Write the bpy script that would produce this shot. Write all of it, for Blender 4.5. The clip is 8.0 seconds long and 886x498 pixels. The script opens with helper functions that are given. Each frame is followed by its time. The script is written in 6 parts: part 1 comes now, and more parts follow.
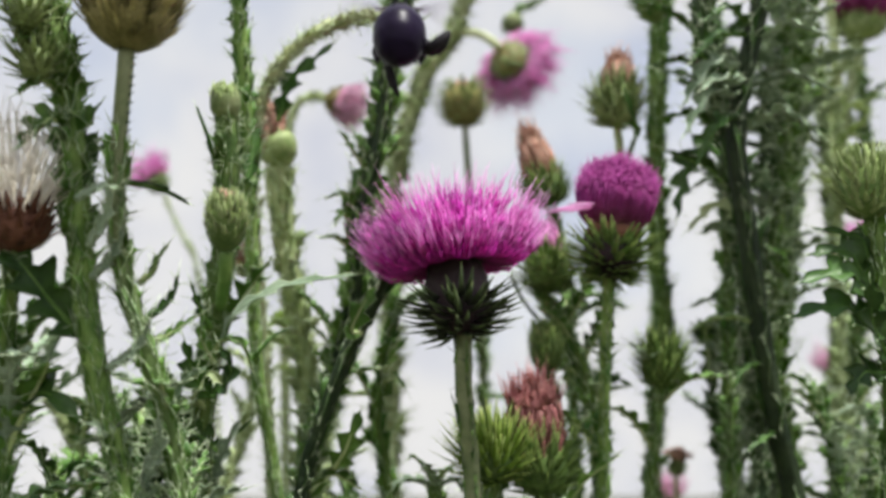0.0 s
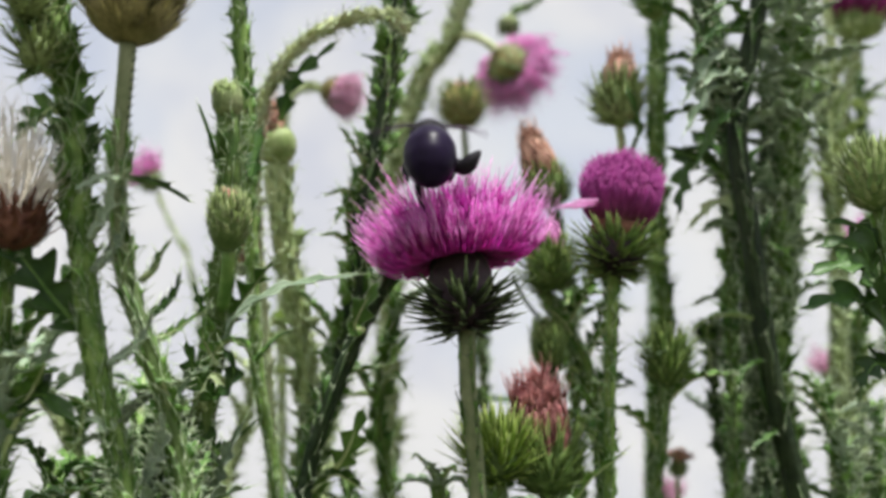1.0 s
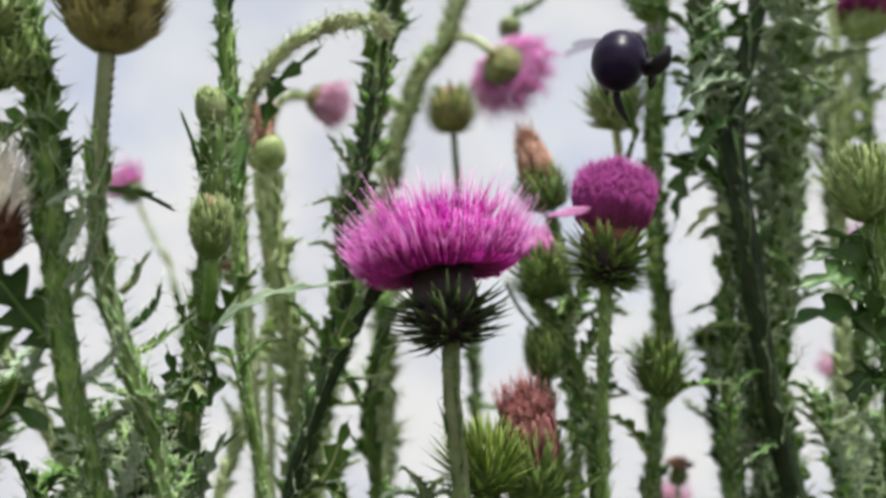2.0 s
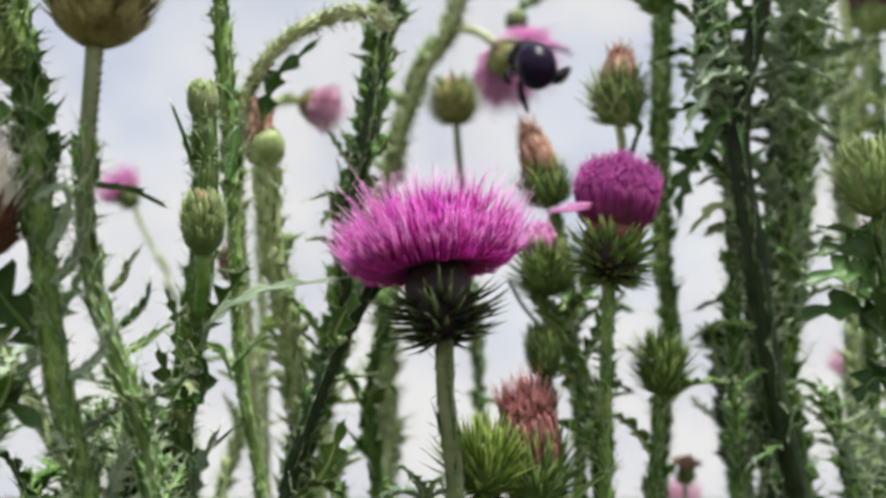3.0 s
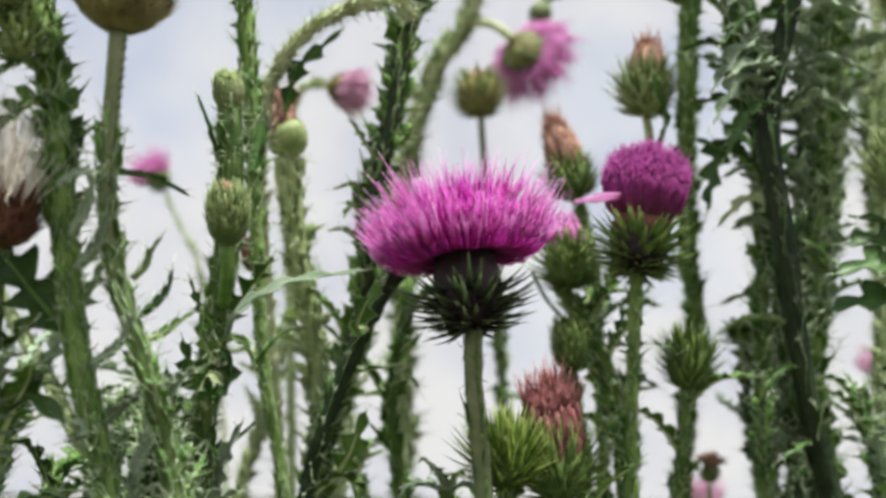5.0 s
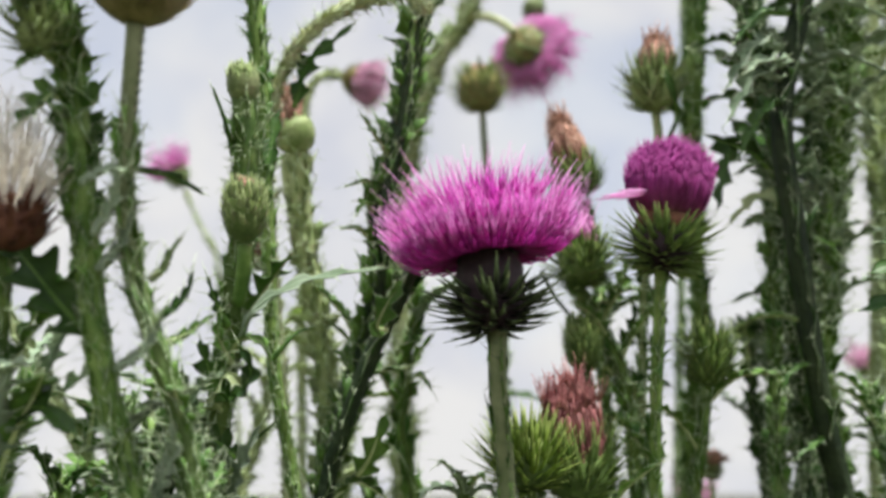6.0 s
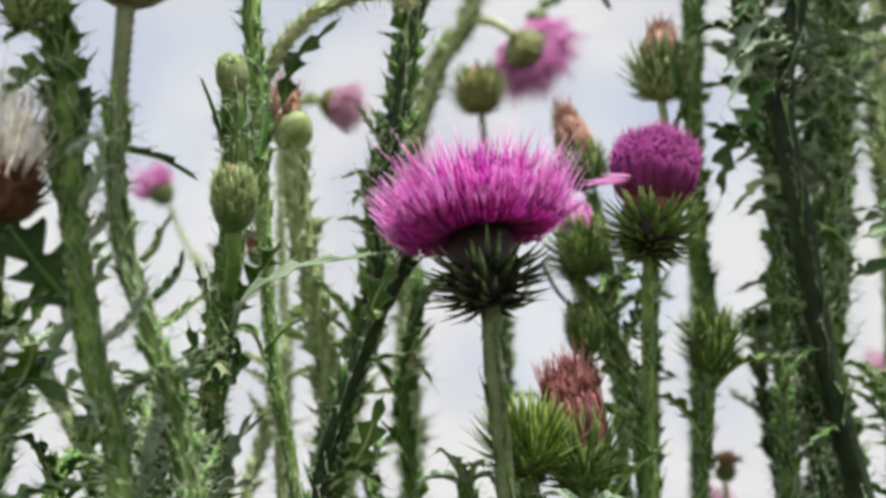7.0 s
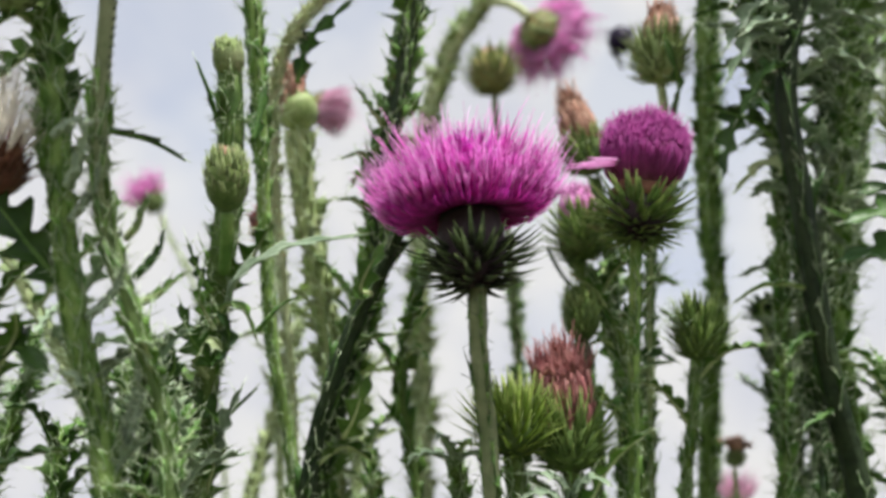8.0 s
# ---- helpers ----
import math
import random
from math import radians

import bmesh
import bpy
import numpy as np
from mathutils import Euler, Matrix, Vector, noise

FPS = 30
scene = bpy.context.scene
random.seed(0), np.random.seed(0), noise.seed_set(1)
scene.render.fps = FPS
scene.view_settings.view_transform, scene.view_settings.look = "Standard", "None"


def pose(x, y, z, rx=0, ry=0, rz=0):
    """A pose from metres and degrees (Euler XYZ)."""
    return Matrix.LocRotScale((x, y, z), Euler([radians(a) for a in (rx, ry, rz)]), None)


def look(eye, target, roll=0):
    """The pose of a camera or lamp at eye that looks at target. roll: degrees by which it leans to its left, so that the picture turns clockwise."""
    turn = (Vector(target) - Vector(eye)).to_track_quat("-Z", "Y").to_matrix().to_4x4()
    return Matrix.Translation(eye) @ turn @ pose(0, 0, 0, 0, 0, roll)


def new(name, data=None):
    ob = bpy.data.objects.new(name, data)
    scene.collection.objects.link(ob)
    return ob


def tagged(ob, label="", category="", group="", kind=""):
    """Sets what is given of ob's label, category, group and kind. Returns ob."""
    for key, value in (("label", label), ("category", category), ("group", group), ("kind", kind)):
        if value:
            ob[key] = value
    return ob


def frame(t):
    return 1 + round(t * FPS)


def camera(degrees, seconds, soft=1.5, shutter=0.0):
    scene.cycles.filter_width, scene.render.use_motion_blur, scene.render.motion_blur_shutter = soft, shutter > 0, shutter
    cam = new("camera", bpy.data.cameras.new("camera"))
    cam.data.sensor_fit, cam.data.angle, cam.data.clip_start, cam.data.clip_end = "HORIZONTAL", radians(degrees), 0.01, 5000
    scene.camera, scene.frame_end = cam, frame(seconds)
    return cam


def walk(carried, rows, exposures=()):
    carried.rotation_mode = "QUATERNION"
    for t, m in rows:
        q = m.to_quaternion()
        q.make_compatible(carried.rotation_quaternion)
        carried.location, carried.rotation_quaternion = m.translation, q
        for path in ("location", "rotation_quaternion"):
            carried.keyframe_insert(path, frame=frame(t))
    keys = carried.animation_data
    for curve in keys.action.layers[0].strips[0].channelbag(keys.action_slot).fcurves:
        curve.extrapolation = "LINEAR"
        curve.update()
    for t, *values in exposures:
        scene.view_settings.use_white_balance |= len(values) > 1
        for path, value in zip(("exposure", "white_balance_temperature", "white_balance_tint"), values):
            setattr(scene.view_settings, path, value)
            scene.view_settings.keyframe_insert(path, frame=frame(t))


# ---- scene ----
cam = camera(50.0, 8.0, soft=3.4, shutter=0.5)
cam.data.dof.use_dof, cam.data.dof.focus_distance, cam.data.dof.aperture_fstop = True, 0.278, 8.0
PATH = [
    (0, (0.063, 0.024, 0.882), (-0.136, 1.949, 1.388), -0.0),
    (0.5, (0.059, 0.026, 0.878), (-0.125, 1.947, 1.404), -0.2),
    (1, (0.058, 0.028, 0.878), (-0.118, 1.949, 1.406), -0.4),
    (1.5, (0.063, 0.029, 0.881), (-0.13, 1.949, 1.406), -0.3),
    (3, (0.073, 0.038, 0.885), (-0.174, 1.956, 1.397), 0.0),
    (3.5, (0.073, 0.037, 0.883), (-0.177, 1.953, 1.4), 0.1),
    (4, (0.071, 0.038, 0.882), (-0.188, 1.953, 1.396), 0.3),
    (4.5, (0.078, 0.04, 0.882), (-0.238, 1.947, 1.396), 0.9),
    (6, (0.053, 0.045, 0.885), (-0.159, 1.969, 1.389), -0.1),
    (6.5, (0.056, 0.048, 0.88), (-0.178, 1.962, 1.411), -0.3),
    (7, (0.061, 0.052, 0.868), (-0.196, 1.947, 1.456), -0.7),
    (7.5, (0.074, 0.054, 0.866), (-0.25, 1.942, 1.443), 0.1),
    (8, (0.082, 0.052, 0.868), (-0.295, 1.94, 1.412), 1.0),
]
walk(cam, [(t, look(eye, aim, roll)) for t, eye, aim, roll in PATH])

# ---- daylight: a bright, broken cloud cover with a high sun on the right, behind the camera ----
SUN_WAY = Vector((0.22, -0.30, 0.92)).normalized()
world = bpy.data.worlds.new("sky")
scene.world = world
world.use_nodes = True
wn, wl = world.node_tree.nodes, world.node_tree.links
wn.clear()
w_out, w_bg = wn.new("ShaderNodeOutputWorld"), wn.new("ShaderNodeBackground")
w_sky, w_mix = wn.new("ShaderNodeTexSky"), wn.new("ShaderNodeMix")
w_sky.sky_type, w_sky.sun_disc = "NISHITA", False
w_sky.sun_elevation = math.asin(SUN_WAY.z)
w_sky.sun_rotation = math.atan2(SUN_WAY.x, SUN_WAY.y)
w_n1, w_n2 = wn.new("ShaderNodeTexNoise"), wn.new("ShaderNodeTexNoise")
w_n1.inputs["Scale"].default_value, w_n1.inputs["Detail"].default_value = 3.1, 5.0
w_n1.noise_dimensions, w_n1.inputs["W"].default_value = "4D", 2.3
w_n1.inputs["Distortion"].default_value = 0.5
w_n2.inputs["Scale"].default_value, w_n2.inputs["Detail"].default_value = 7.0, 4.0
w_ramp, w_tone = wn.new("ShaderNodeValToRGB"), wn.new("ShaderNodeValToRGB")
w_ramp.color_ramp.elements[0].position, w_ramp.color_ramp.elements[1].position = 0.22, 0.36
w_ramp.color_ramp.elements[0].color = (0.74, 0.74, 0.74, 1)
w_tone.color_ramp.elements[0].position, w_tone.color_ramp.elements[1].position = 0.34, 0.58
w_tone.color_ramp.elements[0].color = (6.5, 6.7, 7.5, 1)
w_tone.color_ramp.elements[1].color = (8.3, 8.25, 8.2, 1)
w_mix.data_type = "RGBA"
w_turn = wn.new("ShaderNodeMapping")
w_turn.inputs["Rotation"].default_value = (0, 0, radians(11))
w_co, w_xyz = wn.new("ShaderNodeTexCoord"), wn.new("ShaderNodeSeparateXYZ")
w_thin = wn.new("ShaderNodeMath")  # the cover thins out overhead and thickens towards the horizon
w_thin.operation = "MULTIPLY_ADD"
w_thin.inputs[1].default_value = -0.36
wl.new(w_co.outputs["Generated"], w_xyz.inputs["Vector"])
wl.new(w_co.outputs["Generated"], w_turn.inputs["Vector"])
wl.new(w_turn.outputs["Vector"], w_n1.inputs["Vector"])
wl.new(w_xyz.outputs["Z"], w_thin.inputs[0])
wl.new(w_n1.outputs["Fac"], w_thin.inputs[2])
wl.new(w_thin.outputs["Value"], w_ramp.inputs["Fac"])
wl.new(w_n2.outputs["Fac"], w_tone.inputs["Fac"])
wl.new(w_ramp.outputs["Color"], w_mix.inputs["Factor"])
w_clear = wn.new("ShaderNodeVectorMath")
w_clear.operation = "SCALE"
w_clear.inputs["Scale"].default_value = 2.0
wl.new(w_sky.outputs["Color"], w_clear.inputs[0])
wl.new(w_clear.outputs["Vector"], w_mix.inputs["A"])
wl.new(w_tone.outputs["Color"], w_mix.inputs["B"])
wl.new(w_mix.outputs["Result"], w_bg.inputs["Color"])
w_bg.inputs["Strength"].default_value = 0.087
wl.new(w_bg.outputs["Background"], w_out.inputs["Surface"])

sun = new("sun", bpy.data.lights.new("sun", "SUN"))
sun.data.energy, sun.data.angle, sun.data.color = 5.0, radians(2.0), (0.985, 0.98, 0.92)
sun.matrix_world = look((0, 0, 6), Vector((0, 0, 6)) - SUN_WAY)
scene.view_settings.exposure = 0.2


# ---- materials ----
def surface(name, colors, rough=0.55, grain=900.0, blotch=60.0, bump=0.25, through_light=0.0, glow_color=None,
            along=None, spread=0.25, sheen=0.0, spec=0.4):
    """A plant surface: colours mixed by two noises and from piece to piece; along: colour stops from root to tip."""
    m = bpy.data.materials.new(name)
    m.use_nodes = True
    n, l = m.node_tree.nodes, m.node_tree.links
    bsdf, out = n["Principled BSDF"], n["Material Output"]
    bsdf.inputs["Roughness"].default_value = rough
    bsdf.inputs["Specular IOR Level"].default_value = spec
    bsdf.inputs["Sheen Weight"].default_value = sheen
    co = n.new("ShaderNodeTexCoord")
    big, fine = n.new("ShaderNodeTexNoise"), n.new("ShaderNodeTexNoise")
    big.inputs["Scale"].default_value, fine.inputs["Scale"].default_value = blotch, grain
    big.inputs["Detail"].default_value = 3.0
    for node in (big, fine):
        l.new(co.outputs["Object"], node.inputs["Vector"])
    mix = n.new("ShaderNodeMix")
    mix.data_type = "RGBA"
    mix.inputs["A"].default_value, mix.inputs["B"].default_value = (*colors[0], 1), (*colors[1], 1)
    ramp = n.new("ShaderNodeMapRange")
    ramp.inputs["From Min"].default_value, ramp.inputs["From Max"].default_value = 0.35, 0.65
    l.new(big.outputs["Fac"], ramp.inputs["Value"])
    l.new(ramp.outputs["Result"], mix.inputs["Factor"])
    color = mix.outputs["Result"]
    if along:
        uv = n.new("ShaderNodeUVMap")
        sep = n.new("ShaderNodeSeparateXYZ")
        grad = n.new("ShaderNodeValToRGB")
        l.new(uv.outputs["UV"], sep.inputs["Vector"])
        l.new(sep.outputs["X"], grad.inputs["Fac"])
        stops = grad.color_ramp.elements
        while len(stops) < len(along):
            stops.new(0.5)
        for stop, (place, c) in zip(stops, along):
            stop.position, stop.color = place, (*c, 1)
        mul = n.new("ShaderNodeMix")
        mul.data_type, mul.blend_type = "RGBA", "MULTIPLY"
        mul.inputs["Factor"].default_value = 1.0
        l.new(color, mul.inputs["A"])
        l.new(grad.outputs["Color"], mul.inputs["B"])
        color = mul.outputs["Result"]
    geo = n.new("ShaderNodeNewGeometry")
    add = n.new("ShaderNodeMath")
    add.operation = "ADD"
    info, shuffle, wrap = n.new("ShaderNodeObjectInfo"), n.new("ShaderNodeMath"), n.new("ShaderNodeMath")
    shuffle.operation, wrap.operation = "ADD", "FRACT"
    l.new(geo.outputs["Random Per Island"], shuffle.inputs[0])
    l.new(info.outputs["Random"], shuffle.inputs[1])
    l.new(shuffle.outputs["Value"], wrap.inputs[0])
    l.new(wrap.outputs["Value"], add.inputs[0])
    l.new(fine.outputs["Fac"], add.inputs[1])
    value = n.new("ShaderNodeMapRange")
    value.inputs["From Min"].default_value, value.inputs["From Max"].default_value = 0.3, 1.7
    value.inputs["To Min"].default_value, value.inputs["To Max"].default_value = 1 - spread * 1.6, 1 + spread * 1.6
    l.new(add.outputs["Value"], value.inputs["Value"])
    hue = n.new("ShaderNodeHueSaturation")
    l.new(color, hue.inputs["Color"])
    l.new(value.outputs["Result"], hue.inputs["Value"])
    l.new(hue.outputs["Color"], bsdf.inputs["Base Color"])
    if bump:
        bp = n.new("ShaderNodeBump")
        bp.inputs["Strength"].default_value, bp.inputs["Distance"].default_value = bump, 0.0006
        l.new(fine.outputs["Fac"], bp.inputs["Height"])
        l.new(bp.outputs["Normal"], bsdf.inputs["Normal"])
    if through_light:
        tr, blend = n.new("ShaderNodeBsdfTranslucent"), n.new("ShaderNodeMixShader")
        tint = n.new("ShaderNodeMix")
        tint.data_type, tint.blend_type = "RGBA", "MULTIPLY"
        tint.inputs["Factor"].default_value = 1.0
        tint.inputs["B"].default_value = (*(glow_color or (1, 1, 1)), 1)
        l.new(hue.outputs["Color"], tint.inputs["A"])
        l.new(tint.outputs["Result"], tr.inputs["Color"])
        blend.inputs["Fac"].default_value = through_light
        l.new(bsdf.outputs["BSDF"], blend.inputs[1])
        l.new(tr.outputs["BSDF"], blend.inputs[2])
        l.new(blend.outputs["Shader"], out.inputs["Surface"])
    return m


LEAF = surface("thistle_leaf", ((0.058, 0.155, 0.026), (0.190, 0.350, 0.075)), 0.5, 700, 80, 0.35, 0.22, (1.15, 1.15, 0.6))
# the last stops brighten the rim, painting sunlit edges into the lobe colour
LOBE = surface("wing_lobe", ((0.052, 0.140, 0.024), (0.180, 0.330, 0.070)), 0.55, 700, 110, 0.5, 0.2, (1.15, 1.15, 0.65),
               along=((0.0, (1, 1, 1)), (0.6, (1.0, 1.0, 1.0)), (0.85, (1.5, 1.4, 1.6)), (1.0, (2.6, 2.0, 3.2))), spread=0.36)
LEAF_DARK = surface("glossy_leaf", ((0.032, 0.088, 0.018), (0.076, 0.160, 0.034)), 0.4, 500, 90, 0.5, 0.22, (1.3, 1.5, 0.6))
LEAF_GREY = surface("woolly_leaf", ((0.19, 0.285, 0.165), (0.39, 0.49, 0.34)), 0.85, 1200, 90, 0.5, 0.18, (1.0, 1.05, 0.9), sheen=0.3)
LEAF_PALE = surface("pale_leaf", ((0.32, 0.42, 0.19), (0.48, 0.55, 0.30)), 0.65, 900, 70, 0.3, 0.25, (1.2, 1.2, 0.7))
STEM = surface("stem_skin", ((0.080, 0.160, 0.034), (0.225, 0.330, 0.095)), 0.6, 420, 110, 0.8, spread=0.38, spec=0.3)
# STEM's darker copy: the dim fronts of toplit stalks are put into the colour
STEM_SHADED = surface("shaded_stem_skin", ((0.022, 0.042, 0.020), (0.058, 0.088, 0.038)), 0.6, 420, 110, 0.8, spread=0.34, spec=0.3)
STEM_PALE = surface("pale_stem_skin", ((0.36, 0.45, 0.19), (0.52, 0.58, 0.30)), 0.65, 420, 120, 0.6, spread=0.25)
STEM_STRAW = surface("straw_stem_skin", ((0.48, 0.54, 0.27), (0.64, 0.67, 0.42)), 0.65, 1100, 160, 0.6, spread=0.25)
LEAF_STRAW = surface("straw_leaf", ((0.48, 0.54, 0.28), (0.64, 0.67, 0.44)), 0.65, 900, 90, 0.3, 0.3, (1.1, 1.1, 0.8))
STEM_DRYING = surface("drying_stalk_skin", ((0.17, 0.21, 0.10), (0.28, 0.305, 0.17)), 0.7, 420, 140, 0.6, spread=0.3,
                      along=((0.0, (1, 1, 1)), (0.035, (1, 1, 1)), (0.075, (0.5, 0.68, 0.4)), (1.0, (0.4, 0.55, 0.3))))
STEM_GREY = surface("dry_stalk_skin", ((0.17, 0.21, 0.10), (0.28, 0.305, 0.17)), 0.7, 420, 140, 0.6, spread=0.25)
SPINE = surface("spine", ((0.60, 0.72, 0.46), (0.78, 0.86, 0.64)), 0.45, 900, 200, 0.0, 0.25)
SPINE_DARK = surface("dark_spine", ((0.06, 0.10, 0.045), (0.10, 0.14, 0.07)), 0.5, 900, 200, 0.0)
# purplish green; roots also darkened to paint the corolla's shade, tips pale
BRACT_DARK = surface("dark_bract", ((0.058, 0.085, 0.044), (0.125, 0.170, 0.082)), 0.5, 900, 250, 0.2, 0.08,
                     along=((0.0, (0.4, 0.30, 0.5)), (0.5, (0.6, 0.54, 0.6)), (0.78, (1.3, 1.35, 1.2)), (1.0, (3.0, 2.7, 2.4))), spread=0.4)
BRACT = surface("green_bract", ((0.120, 0.200, 0.055), (0.230, 0.330, 0.105)), 0.5, 900, 250, 0.2, 0.15, (1.3, 1.4, 0.6),
                along=((0.0, (0.75, 0.75, 0.75)), (0.6, (1, 1, 1)), (1.0, (1.9, 1.6, 1.6))), spread=0.3)
BRACT_LIME = surface("lime_bract", ((0.205, 0.315, 0.055), (0.340, 0.450, 0.110)), 0.5, 900, 250, 0.2, 0.25, (1.2, 1.3, 0.5),
                     along=((0.0, (0.6, 0.65, 0.6)), (0.6, (1, 1, 1)), (1.0, (1.8, 1.5, 2.2))), spread=0.3)
BRACT_OLIVE = surface("olive_bract", ((0.18, 0.155, 0.055), (0.36, 0.31, 0.13)), 0.6, 900, 200, 0.4, 0.1,
                      along=((0.0, (0.7, 0.7, 0.7)), (0.6, (1, 1, 1)), (1.0, (1.7, 1.7, 1.5))), spread=0.5)
BRACT_PALE = surface("pale_bract", ((0.22, 0.30, 0.10), (0.40, 0.47, 0.22)), 0.6, 900, 200, 0.3, 0.2, spread=0.35)
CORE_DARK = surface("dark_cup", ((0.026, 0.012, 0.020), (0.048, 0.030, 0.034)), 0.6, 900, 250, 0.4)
# dark root stops paint the shade deep in the bloom; pale tips are natural
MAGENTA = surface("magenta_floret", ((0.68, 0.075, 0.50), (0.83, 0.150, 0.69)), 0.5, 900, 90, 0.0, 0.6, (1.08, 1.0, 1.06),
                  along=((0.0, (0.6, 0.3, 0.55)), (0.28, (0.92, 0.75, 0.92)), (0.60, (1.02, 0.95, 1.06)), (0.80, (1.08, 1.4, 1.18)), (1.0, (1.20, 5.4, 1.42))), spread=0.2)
CRIMSON = surface("deep_magenta_floret", ((0.36, 0.030, 0.24), (0.52, 0.062, 0.38)), 0.55, 900, 150, 0.0, 0.42, (1.1, 1.0, 1.1),
                  along=((0.0, (0.55, 3.2, 0.3)), (0.30, (0.78, 1.3, 0.65)), (0.76, (1, 1, 1)), (1.0, (1.35, 2.6, 1.5))), spread=0.16)
FADED = surface("faded_pink_floret", ((0.82, 0.56, 0.70), (0.90, 0.72, 0.82)), 0.7, 900, 90, 0.0, 0.7, spread=0.2)
PINK = surface("soft_pink_floret", ((0.87, 0.46, 0.76), (0.93, 0.64, 0.87)), 0.6, 900, 90, 0.0, 0.7, spread=0.15)
TAN = surface("dry_tan_floret", ((0.40, 0.20, 0.14), (0.68, 0.44, 0.34)), 0.75, 1200, 200, 0.3, 0.2, spread=0.5)
RUST = surface("wilted_red_floret", ((0.36, 0.12, 0.13), (0.58, 0.28, 0.26)), 0.7, 1200, 200, 0.3, 0.25, spread=0.4)
BROWN = surface("brown_husk", ((0.075, 0.026, 0.016), (0.17, 0.07, 0.04)), 0.7, 900, 200, 0.4)
FLUFF = surface("cream_pappus", ((0.95, 0.90, 0.82), (0.97, 0.95, 0.92)), 0.8, 900, 120, 0.0, 0.82, spread=0.1)
EARTH = surface("meadow_soil", ((0.055, 0.060, 0.028), (0.10, 0.095, 0.05)), 0.95, 40, 0.6, 0.6, spread=0.2)
GRASS = surface("meadow_grass", ((0.06, 0.11, 0.03), (0.13, 0.17, 0.06)), 0.6, 300, 4, 0.0, 0.2)
CHITIN = surface("black_chitin", ((0.008, 0.004, 0.016), (0.015, 0.008, 0.030)), 0.36, 900, 200, 0.05, spread=0.1, spec=0.12)
FUR = surface("black_fur", ((0.008, 0.006, 0.010), (0.02, 0.016, 0.024)), 0.7, 3000, 300, 0.6, spread=0.2)
WING = surface("smoky_wing", ((0.10, 0.08, 0.11), (0.18, 0.14, 0.18)), 0.25, 900, 300, 0.1, 0.35, spread=0.1, spec=0.4)
wing_nodes, wing_links = WING.node_tree.nodes, WING.node_tree.links
wing_clear, wing_blend = wing_nodes.new("ShaderNodeBsdfTransparent"), wing_nodes.new("ShaderNodeMixShader")
wing_clear.inputs["Color"].default_value = (0.86, 0.83, 0.86, 1)
wing_blend.inputs["Fac"].default_value = 0.85
wing_links.new(wing_nodes["Mix Shader"].outputs["Shader"], wing_blend.inputs[1])
wing_links.new(wing_clear.outputs["BSDF"], wing_blend.inputs[2])
wing_links.new(wing_blend.outputs["Shader"], wing_nodes["Material Output"].inputs["Surface"])


# ---- mesh tools ----
class Shape:
    """Vertices, faces and a 0 to 1 place along each piece."""

    def __init__(self):
        self.v, self.f, self.w = [], [], []

    def put(self, verts, faces, along):
        k = len(self.v)
        self.v.extend(verts)
        self.w.extend(along)
        self.f.extend(tuple(i + k for i in face) for face in faces)


def spline(points, n):
    """n points evenly along a smooth curve through the given ones."""
    p = [Vector(q) for q in points]
    p = [p[0] * 2 - p[1]] + p + [p[-1] * 2 - p[-2]]
    fine = []
    for i in range(1, len(p) - 2):
        a, b, c, d = p[i - 1:i + 3]
        for k in range(12):
            t = k / 12
            fine.append(0.5 * (2 * b + (c - a) * t + (2 * a - 5 * b + 4 * c - d) * t * t + (3 * b - a - 3 * c + d) * t ** 3))
    fine.append(p[-2].copy())
    run = [0.0]
    for a, b in zip(fine, fine[1:]):
        run.append(run[-1] + (b - a).length)
    out, j = [], 0
    for i in range(n):
        s = run[-1] * i / (n - 1)
        while j < len(run) - 2 and run[j + 1] < s:
            j += 1
        u = (s - run[j]) / max(run[j + 1] - run[j], 1e-9)
        out.append(fine[j].lerp(fine[j + 1], min(max(u, 0), 1)))
    return out


def tangents(p):
    return [(p[min(i + 1, len(p) - 1)] - p[max(i - 1, 0)]).normalized() for i in range(len(p))]


def sweep(shape, pts, radii, sides=5, side=None, flat=1.0, ribs=0, depth=0.0):
    """A closed tube along pts; flat squeezes it across the side vector; ribs and depth groove it."""
    tan = tangents(pts)
    across = side or tan[0].orthogonal()
    verts, along, faces, n = [], [], [], len(pts)
    for i, (p, t, r) in enumerate(zip(pts, tan, radii)):
        a = across - t * across.dot(t)
        a = a.normalized() if a.length > 1e-9 else t.orthogonal().normalized()
        if not side:
            across = a
        b = t.cross(a)
        for k in range(sides):
            q = 2 * math.pi * k / sides
            rr = r * (1 + depth * math.cos(ribs * q)) if ribs else r
            verts.append(p + a * (math.cos(q) * rr) + b * (math.sin(q) * rr * flat))
            along.append(i / (n - 1))
    for i in range(n - 1):
        for k in range(sides):
            k2 = (k + 1) % sides
            faces.append((i * sides + k, i * sides + k2, (i + 1) * sides + k2, (i + 1) * sides + k))
    faces.append(tuple(range(sides))[::-1])
    faces.append(tuple((n - 1) * sides + k for k in range(sides)))
    shape.put(verts, faces, along)


def spine(shape, p, way, length, r=0.00022):
    """A thin three-sided thorn."""
    a = way.orthogonal().normalized()
    b = way.cross(a).normalized()
    verts = [p + a * r, p - a * (r * 0.5) + b * (r * 0.87), p - a * (r * 0.5) - b * (r * 0.87), p + way.normalized() * length]
    shape.put(verts, [(0, 1, 3), (1, 2, 3), (2, 0, 3), (2, 1, 0)], (0, 0, 0, 1))


